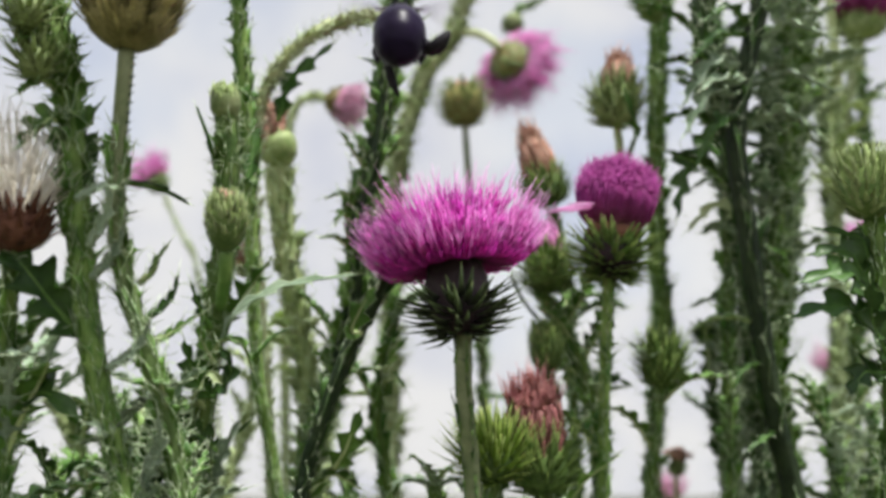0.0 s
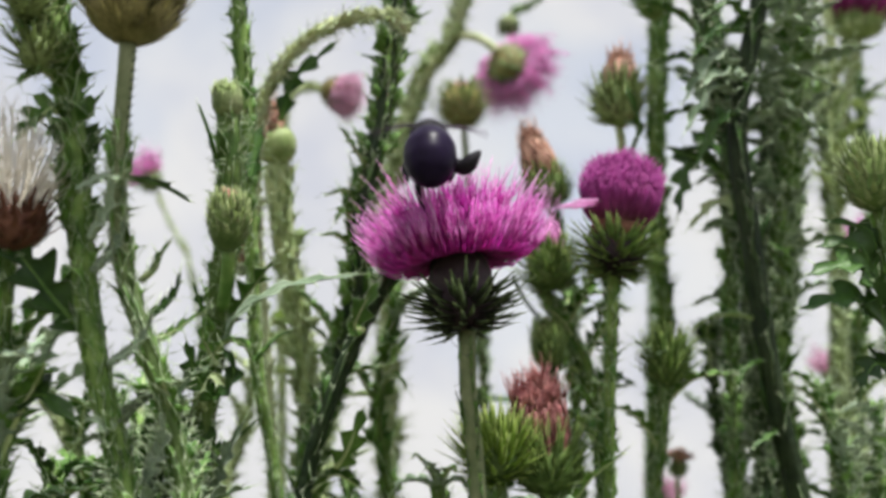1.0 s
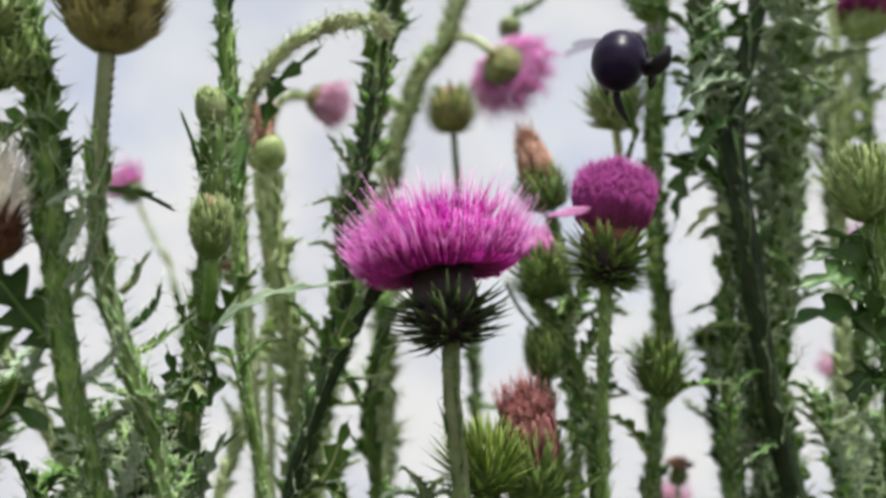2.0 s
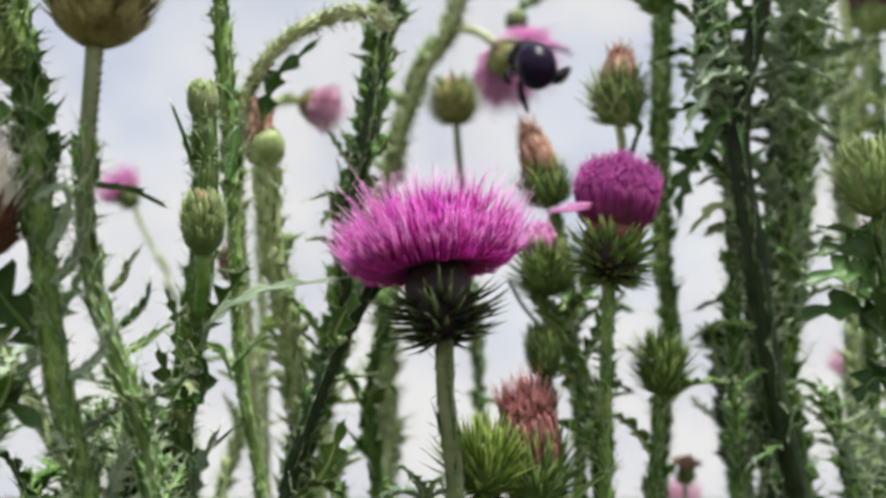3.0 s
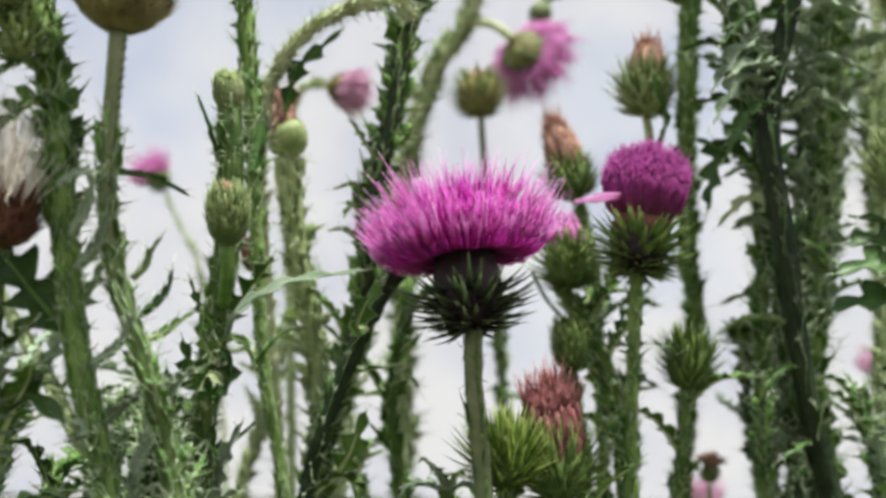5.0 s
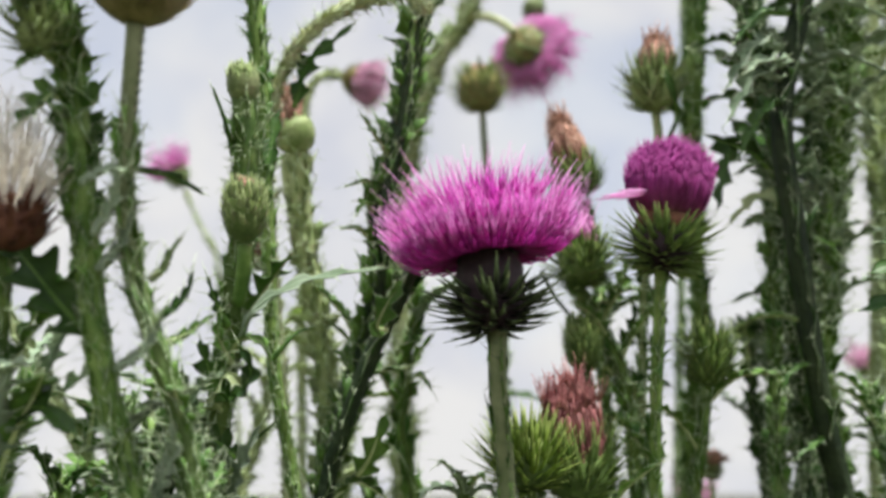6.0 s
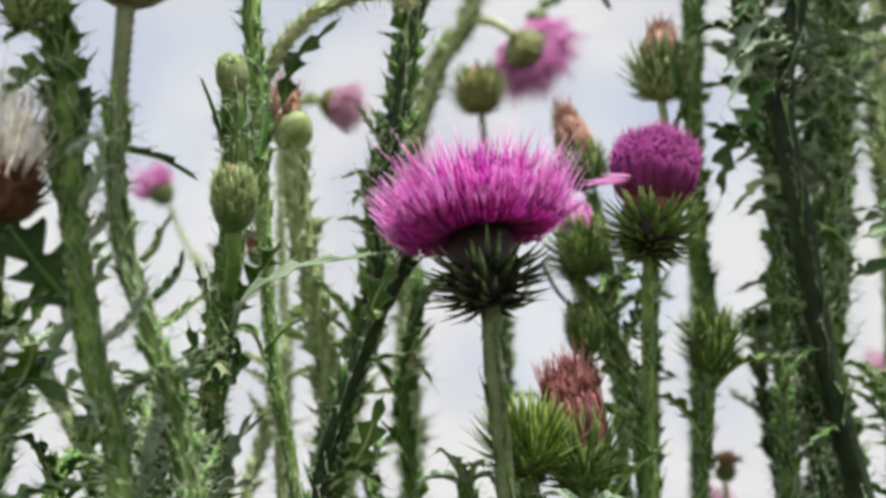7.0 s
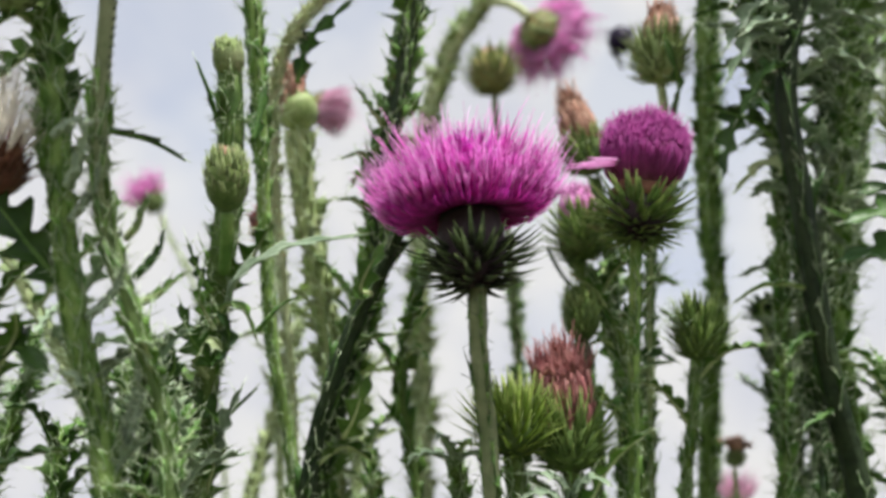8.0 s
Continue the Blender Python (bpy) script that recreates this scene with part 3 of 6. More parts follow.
def left_stalk():
    root, rng = thistle("thick winged thistle stalk crowded with pale spines",
        [(-0.0691, 0.2367, 1.0288), (-0.0649, 0.2400, 1.0102), (-0.0605, 0.2432, 0.9919), (-0.0582, 0.2474, 0.9727), (-0.0573, 0.2532, 0.9511), (-0.0548, 0.2610, 0.9224), (-0.0510, 0.2674, 0.8993), (-0.0468, 0.2735, 0.8778)],
        0.0026, 0.0036, 13, STEM, LEAF, 6, 0.0100, 0.0068, 0.0032, hairs=1, ruffle=0.5, upright=-0.05, slim=0.955, random_leaves=4, leaf_size=0.024, leaf_span=(0.86, 0.91), leaf_mat=LEAF_GREY, single=290)
    leaf(root, ((-0.0563, 0.2608, 0.9224), (-0.0626, 0.2550, 0.9304), (-0.0682, 0.2478, 0.9394), (-0.0763, 0.2414, 0.9491)), 0.0120, (0.25, -0.9, 0.35), rng, LEAF_DARK, 5, 0.5, 0.25, 0.005,
         "dark glossy spiny leaf")
    for a, b, c in (((-0.0624, 0.2409, 0.9957), (-0.0638, 0.2332, 0.9967), (-0.0669, 0.2289, 0.9923)), ((-0.0602, 0.2438, 0.9857), (-0.0627, 0.2363, 0.9856), (-0.0669, 0.2340, 0.9808)),
                    ((-0.0592, 0.2460, 0.9778), (-0.0613, 0.2400, 0.9759), (-0.0676, 0.2374, 0.9674)), ((-0.0629, 0.2382, 1.0058), (-0.0661, 0.2322, 1.0076), (-0.0699, 0.2280, 1.0022))):
        leaf(root, (a, Vector(a).lerp(Vector(b), 0.5), b, c), 0.007, (0.1, -0.8, 0.6), rng, LEAF, 4, 0.6, 0.8, 0.004)
    for bx in (((-0.0661, 0.2336, 0.9983), (0.252, -0.682, 0.687)), ((-0.0643, 0.2380, 0.9864), (0.241, -0.716, 0.655))):
        flower_head(root, bx[0], bx[1], 0.0042, 0.0085, (60, 0.007, 0.0008, 0, 75, 0.1, 0.0), BRACT_PALE, BRACT_PALE, rng,
                    "small pale unopened bud wrapped in leaves", "bud")
    leaf(root, ((-0.044, 0.2771, 0.8844), (-0.0398, 0.272, 0.8899), (-0.0359, 0.2669, 0.8952), (-0.0356, 0.2629, 0.9026)), 0.005, (0.1, -0.9, 0.4), rng, LEAF_GREY, 5, 0.35, 0.8, 0.004)
    leaf(root, ((-0.0482, 0.2754, 0.8886), (-0.0489, 0.2693, 0.8954), (-0.0509, 0.2639, 0.8993), (-0.0546, 0.2608, 0.9012)), 0.005, (0.1, -0.9, 0.4), rng, LEAF_GREY, 5, 0.35, 0.8, 0.004)
    leaf(root, ((-0.0506, 0.2629, 0.9147), (-0.0435, 0.259, 0.9169), (-0.038, 0.2546, 0.9203), (-0.0349, 0.2516, 0.9253)), 0.0035, (0.1, -0.9, 0.4), rng, LEAF_GREY, 5, 0.35, 0.8, 0.004)
    leaf(root, ((-0.0528, 0.2502, 0.9451), (-0.0479, 0.2468, 0.9483), (-0.0446, 0.2439, 0.953), (-0.0447, 0.2411, 0.9593)), 0.0042, (0.1, -0.9, 0.4), rng, LEAF_GREY, 4, 0.35, 0.6, 0.004)
    leaf(root, ((-0.053, 0.2543, 0.9377), (-0.0474, 0.2512, 0.9402), (-0.0435, 0.2485, 0.9443), (-0.0417, 0.2463, 0.9494)), 0.0038, (0.1, -0.9, 0.4), rng, LEAF_GREY, 4, 0.35, 0.6, 0.004)
    leaf(root, ((-0.0533, 0.2431, 0.9556), (-0.0478, 0.2404, 0.9566), (-0.0435, 0.2388, 0.957), (-0.0393, 0.2385, 0.9562)), 0.0028, (0.1, -0.9, 0.4), rng, LEAF_GREY, 4, 0.35, 0.6, 0.004)
    return root


def overhead_thistle():
    root, rng = thistle("thistle with a ripe olive brown seed head on a bare stalk",
        [(-0.0412, 0.2383, 0.9943), (-0.0422, 0.2406, 0.9850), (-0.0437, 0.2438, 0.9723), (-0.0446, 0.2471, 0.9596), (-0.0455, 0.2513, 0.9472), (-0.0434, 0.2562, 0.9333), (-0.0395, 0.2613, 0.9192), (-0.0358, 0.2679, 0.9037), (-0.0316, 0.2751, 0.8778)],
        0.0019, 0.0026, 14, STEM_DRYING, LEAF, 4, 0.0095, 0.0034, 0.0044, hairs=1, start=0.022, random_leaves=4, leaf_size=0.022, leaf_span=(0.86, 0.91), single=280)
    thorns = Shape()
    for k in range(10):
        p = Vector((-0.0412, 0.2385, 0.9935)).lerp(Vector((-0.0435, 0.2437, 0.9730)), k / 9) + Vector((0.0017, -0.0004, 0))
        spine(thorns, p, Vector((0.8, -0.2, 0.5 * rng.random())), 0.0022, 0.0004)
    part("thorny_edge", thorns, SPINE_DARK, root, kind="stuff")
    head, top, ax, u, v = flower_head(root, (-0.0412, 0.2384, 0.9937), (0.079, -0.157, 0.984), 0.0120, 0.0260,
        (280, 0.0105, 0.0011, 36, 76, 0.06, 0.0), BRACT_OLIVE, BRACT_OLIVE, rng, "ripe olive brown seed head", single=True)
    florets(head, top, ax, u, v, TAN, rng, 120, 0.016, 0.012, 0.009, 60, "cone", 0.0005, 2)
    leaf(root, ((-0.0443, 0.2466, 0.9613), (-0.0419, 0.2518, 0.9624), (-0.0400, 0.2639, 0.9647), (-0.0371, 0.2778, 0.9644)), 0.0036, (-0.1, -0.8, 0.6), rng, LEAF_DARK, 3, 0.25, 0.2, 0.003,
         "narrow dark green leaf")
    leaf(root, ((-0.0423, 0.2664, 0.9289), (-0.037, 0.2634, 0.931), (-0.0331, 0.2609, 0.9342), (-0.0314, 0.2589, 0.9387)), 0.003, (0.1, -0.9, 0.4), rng, LEAF_DARK, 4, 0.35, 0.6, 0.004)
    leaf(root, ((-0.0428, 0.2609, 0.9374), (-0.0381, 0.2578, 0.9395), (-0.0357, 0.2552, 0.9425), (-0.0326, 0.2537, 0.9456)), 0.0024, (0.1, -0.9, 0.4), rng, LEAF, 4, 0.35, 0.6, 0.004)
    leaf(root, ((-0.0429, 0.272, 0.9232), (-0.0371, 0.2693, 0.9244), (-0.0318, 0.2671, 0.9273), (-0.0277, 0.2661, 0.9293)), 0.003, (0.1, -0.9, 0.4), rng, LEAF, 4, 0.35, 0.6, 0.004)
    return root


def fluffy_thistle():
    root, rng = thistle("dead brown thistle head bursting with cream fluff",
        [(-0.0718, 0.2485, 0.9434), (-0.0744, 0.2545, 0.9276), (-0.0781, 0.2624, 0.9080), (-0.0807, 0.2717, 0.8792)], 0.0018, 0.0024, 15, STEM, LEAF, 4, 0.009, 0.004, 0.004,
        random_leaves=7, leaf_size=0.030, leaf_span=(0.86, 0.915))
    head, top, ax, u, v = flower_head(root, (-0.0714, 0.2487, 0.9430), (0.001, -0.254, 0.967), 0.0090, 0.0140,
        (110, 0.0060, 0.0012, 20, 70, 0.05, 0.15), BROWN, BROWN, rng, "dead brown head with cream fluff")
    florets(head, top - ax * 0.002, ax, u, v, FLUFF, rng, 260, 0.0145, 0.0225, 0.0075, 84, "fluff", 0.00016, 3, "pappus")
    leaf(root, ((-0.085, 0.2769, 0.9042), (-0.0702, 0.265, 0.9088), (-0.061, 0.2596, 0.9063), (-0.0543, 0.2588, 0.901)), 0.0095, (0.05, -0.9, 0.45), rng, LEAF_DARK, 3, 0.3, 0.2, 0.003,
         "dark glossy leaf")
    return root


def slanting_stalk():
    return thistle("pale yellowish thistle stalk leaning over",
        [(-0.1454, 0.3558, 0.9608), (-0.1363, 0.3611, 0.9443), (-0.1261, 0.3668, 0.9267), (-0.1160, 0.3730, 0.9070), (-0.1072, 0.3815, 0.8780)], 0.0024, 0.003, 16, STEM_PALE, LEAF_PALE, 4, 0.010, 0.004, 0.004,
        random_leaves=6, leaf_size=0.05, leaf_span=(0.86, 0.95))[0]


def bud_thistle():
    root, rng = thistle("thick green thistle stalk topped by a leafy bud",
        [(-0.0371, 0.3041, 1.0025), (-0.0372, 0.3085, 0.9856), (-0.0389, 0.3150, 0.9644), (-0.0421, 0.3203, 0.9467), (-0.0461, 0.3266, 0.9253), (-0.0500, 0.3329, 0.9038), (-0.0524, 0.3403, 0.8785)],
        0.0036, 0.0040, 17, STEM, LEAF, 5, 0.009, 0.0036, 0.0035, hairs=3, random_leaves=5, leaf_size=0.036, leaf_span=(0.86, 0.925), single=280)
    flower_head(root, (-0.0372, 0.3045, 1.0009), (-0.001, -0.254, 0.967), 0.0050, 0.0110, (70, 0.0032, 0.0013, 72, 92, 0.0, 0.0), BRACT_PALE, BRACT_PALE, rng,
                "pale green unopened bud", "bud")
    head, top, ax, u, v = flower_head(root, (-0.0357, 0.3076, 0.9582), (0.107, -0.429, 0.897), 0.0064, 0.0160,
        (150, 0.0050, 0.0012, 58, 92, 0.02, 0.0), BRACT, BRACT_PALE, rng, "green spiny bud with a yellowish tip", "bud", single=True)
    florets(head, top - ax * 0.002, ax, u, v, TAN, rng, 40, 0.004, 0.005, 0.003, 60, "cone", 0.0004, 2)
    neck = Shape()
    sweep(neck, spline(((-0.0357, 0.3079, 0.9572), (-0.0369, 0.3116, 0.9503), (-0.0406, 0.3197, 0.9419)), 8), [0.0022] * 8, 8)
    part("side_stalk", neck, STEM, root)
    leaf(root, ((-0.0413, 0.3081, 0.9856), (-0.0412, 0.3027, 0.9904), (-0.0418, 0.2970, 0.9959), (-0.0432, 0.2934, 1.0012)), 0.0022, (-0.5, -0.6, 0.4), rng, LEAF_DARK, 3, 0.3, 0.3, 0.003)
    leaf(root, ((-0.0326, 0.3148, 0.9833), (-0.0314, 0.3158, 0.9919), (-0.0307, 0.3163, 0.9981), (-0.0293, 0.3170, 1.0040)), 0.0050, (0.2, -0.9, 0.3), rng, LEAF_DARK, 2, 0.4, 0.2, 0.002)
    leaf(root, ((-0.0405, 0.3224, 0.9317), (-0.0338, 0.3139, 0.9388), (-0.0175, 0.3104, 0.9468), (0.0070, 0.3139, 0.9509)), 0.0040, (0.1, -0.85, 0.5), rng, LEAF_GREY, 5, 0.25, 0.12, 0.003,
         "long arching grey green leaf")
    leaf(root, ((-0.0454, 0.3266, 0.9253), (-0.0388, 0.3175, 0.9312), (-0.0311, 0.3157, 0.9290), (-0.0286, 0.3213, 0.9207)), 0.005, (0.2, -0.5, 0.8), rng, LEAF, 4, 0.3, 0.5)
    leaf(root, ((-0.0477, 0.3292, 0.9108), (-0.0459, 0.3158, 0.9149), (-0.0399, 0.3121, 0.9197), (-0.0348, 0.3139, 0.9146)), 0.0075, (0.0, -0.9, 0.4), rng, LEAF_PALE, 4, 0.5, 0.4, 0.003,
         "yellowish young leaf")
    leaf(root, ((-0.0349, 0.3347, 0.9263), (-0.0301, 0.3339, 0.9315), (-0.0267, 0.3353, 0.9355), (-0.0221, 0.3372, 0.9380)), 0.0018, (0.1, -0.3, 1), rng, LEAF_DARK, 3, 0.2, 0.2, 0.003)
    leaf(root, ((-0.0453, 0.3332, 0.8965), (-0.0383, 0.3287, 0.9007), (-0.0330, 0.3262, 0.9041), (-0.0294, 0.3248, 0.9070)), 0.0022, (0.1, -0.3, 1), rng, LEAF_DARK, 3, 0.2, 0.2, 0.003)
    leaf(root, ((-0.0418, 0.3188, 0.9129), (-0.0437, 0.311, 0.9175), (-0.0442, 0.3056, 0.9219), (-0.0451, 0.3016, 0.9287)), 0.0075, (0.1, -0.9, 0.4), rng, LEAF_DARK, 4, 0.35, 0.5, 0.004)
    leaf(root, ((-0.0411, 0.3186, 0.9141), (-0.0353, 0.3126, 0.9159), (-0.0319, 0.3076, 0.9203), (-0.0343, 0.3035, 0.9268)), 0.0065, (0.1, -0.9, 0.4), rng, LEAF_DARK, 4, 0.35, 0.5, 0.004)
    leaf(root, ((-0.0522, 0.3297, 0.8985), (-0.0532, 0.3213, 0.9058), (-0.053, 0.3154, 0.9122), (-0.0535, 0.3107, 0.9219)), 0.0065, (0.1, -0.9, 0.4), rng, LEAF_DARK, 4, 0.35, 0.5, 0.004)
    leaf(root, ((-0.043, 0.3314, 0.8965), (-0.0444, 0.324, 0.8999), (-0.047, 0.3189, 0.9022), (-0.0533, 0.3146, 0.9075)), 0.007, (0.1, -0.9, 0.4), rng, LEAF_DARK, 4, 0.35, 0.5, 0.004)
    leaf(root, ((-0.0447, 0.3345, 0.8844), (-0.0409, 0.3268, 0.8915), (-0.0364, 0.3214, 0.898), (-0.0313, 0.3179, 0.9059)), 0.006, (0.1, -0.9, 0.4), rng, LEAF_GREY, 4, 0.35, 0.5, 0.004)
    leaf(root, ((-0.0426, 0.3142, 0.883), (-0.0416, 0.3064, 0.8893), (-0.0421, 0.3005, 0.8954), (-0.0415, 0.2969, 0.9015)), 0.006, (0.1, -0.9, 0.4), rng, LEAF_GREY, 4, 0.35, 0.5, 0.004)
    leaf(root, ((-0.0395, 0.3094, 0.9335), (-0.0412, 0.3049, 0.9374), (-0.0421, 0.3017, 0.9412), (-0.0434, 0.2992, 0.9462)), 0.003, (0.1, -0.9, 0.4), rng, LEAF_DARK, 4, 0.35, 0.6, 0.004)
    leaf(root, ((-0.0395, 0.3143, 0.923), (-0.0415, 0.3096, 0.9279), (-0.0418, 0.3063, 0.9321), (-0.0405, 0.3039, 0.9377)), 0.0035, (0.1, -0.9, 0.4), rng, LEAF, 4, 0.35, 0.6, 0.004)
    return root


def tall_back_stalk():
    root, rng = thistle("tall winged thistle stalk with dark jagged wings",
        [(-0.0411, 0.3106, 1.0749), (-0.0398, 0.3169, 1.0518), (-0.0391, 0.3215, 1.0344), (-0.0387, 0.3280, 1.0136), (-0.0388, 0.3365, 0.9891), (-0.0390, 0.3462, 0.9604), (-0.0387, 0.3569, 0.9274), (-0.0362, 0.3670, 0.9020), (-0.0334, 0.3735, 0.8781)],
        0.0024, 0.0008, 18, STEM, LEAF, 3, 0.0095, 0.0056, 0.003, ruffle=0.6, slim=0.99, single=280)
    return root


def arching_thistle():
    root, rng = thistle("pale arching thistle stalk with a nodding head",
        [(0.0160, 0.3348, 1.0449), (0.0117, 0.3328, 1.0509), (0.0015, 0.3318, 1.0509), (-0.0098, 0.3314, 1.0477), (-0.0225, 0.3330, 1.0406), (-0.0326, 0.3368, 1.0303), (-0.0387, 0.3414, 1.0181), (-0.0425, 0.3508, 1.0006), (-0.0429, 0.3637, 0.9712), (-0.0423, 0.3797, 0.9304), (-0.0430, 0.3986, 0.8779)],
        0.0016, 0.0014, 19, STEM_STRAW, LEAF_STRAW, 4, 0.006, 0.0042, 0.0036, slim=0.99, single=280)
    leaf(root, ((-0.0311, 0.3427, 1.0161), (-0.0260, 0.3377, 1.0293), (-0.0176, 0.3349, 1.0354), (-0.0083, 0.3321, 1.0417)), 0.0062, (0.15, -0.95, 0.2), rng, LEAF_DARK, 4, 0.2, 0.6, 0.003,
         "jagged dark leaf")
    return root


def round_bud_thistle():
    root, rng = thistle("pale green thistle with a round bud and a wilted bloom",
        [(-0.0370, 0.3671, 1.0080), (-0.0360, 0.3710, 0.9934), (-0.0353, 0.3781, 0.9747), (-0.0320, 0.3867, 0.9514), (-0.0297, 0.3963, 0.9235), (-0.0306, 0.4103, 0.8778)],
        0.0034, 0.0036, 20, STEM_PALE, LEAF_PALE, 5, 0.0100, 0.0075, 0.004, random_leaves=5, leaf_size=0.04, leaf_span=(0.88, 0.95), leaf_mat=LEAF_PALE)
    flower_head(root, (-0.0372, 0.3673, 1.0071), (0.013, -0.253, 0.967), 0.0074, 0.0140, (80, 0.0022, 0.0014, 72, 92, 0.0, 0.0), BRACT_PALE, BRACT_PALE, rng,
                "round pale green bud", "bud")
    head, top, ax, u, v = flower_head(root, (-0.0402, 0.3658, 1.0077), (0.014, -0.253, 0.967), 0.0038, 0.0070, (40, 0.004, 0.0010, 40, 86, 0.0, 0.0), BRACT_PALE, BRACT_PALE, rng,
                "small wilted brown bloom", "bud")
    florets(head, top, ax, u, v, TAN, rng, 130, 0.0078, 0.0165, 0.0048, 60, "cone", 0.0006, 2)
    s2 = Shape()
    sweep(s2, spline(((-0.0402, 0.3659, 1.0072), (-0.0403, 0.3695, 0.9977), (-0.0378, 0.3752, 0.9809), (-0.0349, 0.3808, 0.9684)), 10), [0.0022] * 10, 8)
    part("side_stalk", s2, STEM_PALE, root)
    h3, t3, a3, u3, v3 = flower_head(root, (-0.0479, 0.3701, 0.9645), (-0.120, -0.651, 0.749), 0.004, 0.007, (40, 0.004, 0.001, 20, 80, 0, 0), BRACT_PALE, BRACT_OLIVE, rng,
                "small faded pink bloom", "bud")
    florets(h3, t3, a3, u3, v3, RUST, rng, 50, 0.005, 0.006, 0.003, 60, "cone", 0.0005, 2)
    return root


def nodding_pink_thistle():
    root, rng = thistle("thin thistle stalk with a small nodding faded pink bloom",
        [(-0.0444, 0.4792, 1.0847), (-0.0524, 0.4777, 1.0870), (-0.0605, 0.4780, 1.0830), (-0.0656, 0.4811, 1.0692), (-0.0684, 0.4883, 1.0404), (-0.0718, 0.5134, 0.9635), (-0.0755, 0.5411, 0.8763)],
        0.0017, 0.0026, 21, STEM_PALE, LEAF_PALE, 3, 0.010, 0.003, 0.003)
    head, top, ax, u, v = flower_head(root, (-0.0450, 0.4791, 1.0847), (0.911, -0.139, -0.387), 0.0066, 0.0102, (70, 0.006, 0.001, 10, 75, 0.1, 0.1), BRACT_OLIVE, BRACT_OLIVE, rng,
                "nodding olive head with faded pink florets")
    florets(head, top, ax, u, v, FADED, rng, 240, 0.0110, 0.010, 0.0054, 80, "open", 0.00034, 2)
    return root


def dark_stalk():
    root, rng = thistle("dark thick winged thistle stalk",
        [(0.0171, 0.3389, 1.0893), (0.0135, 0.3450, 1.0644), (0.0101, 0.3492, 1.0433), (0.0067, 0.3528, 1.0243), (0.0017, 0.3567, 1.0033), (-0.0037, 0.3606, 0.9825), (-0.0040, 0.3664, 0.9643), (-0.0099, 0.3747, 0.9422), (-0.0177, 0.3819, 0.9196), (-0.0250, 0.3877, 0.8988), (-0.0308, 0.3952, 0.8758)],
        0.0034, 0.0036, 22, STEM_SHADED, LEAF, 6, 0.0105, 0.0085, 0.0035, ruffle=0.35, hairs=1, random_leaves=2, leaf_size=0.035, leaf_span=(0.87, 0.94), single=280)
    for a, b, c in (((-0.0023, 0.3591, 0.9886), (-0.0073, 0.3518, 0.9909), (-0.0141, 0.3488, 0.9879)), ((-0.0065, 0.3630, 0.9723), (-0.0108, 0.3556, 0.9752), (-0.0162, 0.3522, 0.9740)),
                    ((0.0001, 0.3562, 1.0009), (-0.0038, 0.3482, 1.0060), (-0.0080, 0.3440, 1.0123)), ((-0.0050, 0.3610, 0.9805), (-0.0083, 0.3536, 0.9838), (-0.0111, 0.3517, 0.9780))):
        leaf(root, (a, Vector(a).lerp(Vector(b), 0.6), b, c), 0.0042, (-0.2, -0.6, 0.7), rng, LEAF, 4, 0.3, 0.7, 0.004)
    return root


def leaning_dark_stalk():
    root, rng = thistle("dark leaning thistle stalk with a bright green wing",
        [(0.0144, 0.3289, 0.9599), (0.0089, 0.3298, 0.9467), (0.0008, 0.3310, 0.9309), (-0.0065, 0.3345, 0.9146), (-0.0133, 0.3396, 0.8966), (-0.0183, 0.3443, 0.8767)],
        0.0022, 0.0032, 23, STEM_SHADED, LEAF_DARK, 1, 0.016, 0.0040, 0.0035, random_leaves=2, leaf_size=0.035, leaf_span=(0.86, 0.91), single=280)
    leaf(root, ((0.0047, 0.3285, 0.9342), (0.0022, 0.3240, 0.9344), (0.0060, 0.3205, 0.9411), (0.0109, 0.3212, 0.9486)), 0.0070, (0.5, -0.8, 0.3), rng, LEAF, 3, 0.2, 0.2, 0.002)
    leaf(root, ((-0.0057, 0.3387, 0.8911), (-0.0011, 0.3337, 0.8963), (0.0023, 0.3301, 0.9032), (0.0051, 0.3288, 0.9094)), 0.0078, (0.5, -0.8, 0.3), rng, LEAF, 3, 0.2, 0.2, 0.002)
    return root


def spiky_thin_stalk():
    root, rng = thistle("thin dark thistle stalk with long hooked thorns",
        [(0.0075, 0.3814, 0.9630), (0.0048, 0.3856, 0.9460), (0.0004, 0.3897, 0.9290), (-0.0010, 0.3951, 0.9077), (0.0027, 0.4054, 0.8778)], 0.0014, 0.0016, 24, STEM, LEAF, 1, 0.014, 0.0070, 0.005,
        random_leaves=2, leaf_size=0.03, leaf_span=(0.9, 0.95))
    leaf(root, ((0.0004, 0.3898, 0.9285), (0.0051, 0.3850, 0.9327), (0.0081, 0.3822, 0.9366), (0.0128, 0.3793, 0.9415)), 0.0040, (0.2, -0.7, 0.6), rng, LEAF, 3, 0.3, 0.5, 0.005)
    leaf(root, ((0.0003, 0.3908, 0.9247), (0.0050, 0.3864, 0.9274), (0.0085, 0.3849, 0.9265), (0.0115, 0.3844, 0.9217)), 0.0034, (0.2, -0.7, 0.6), rng, LEAF, 3, 0.3, 0.5, 0.005)
    return root


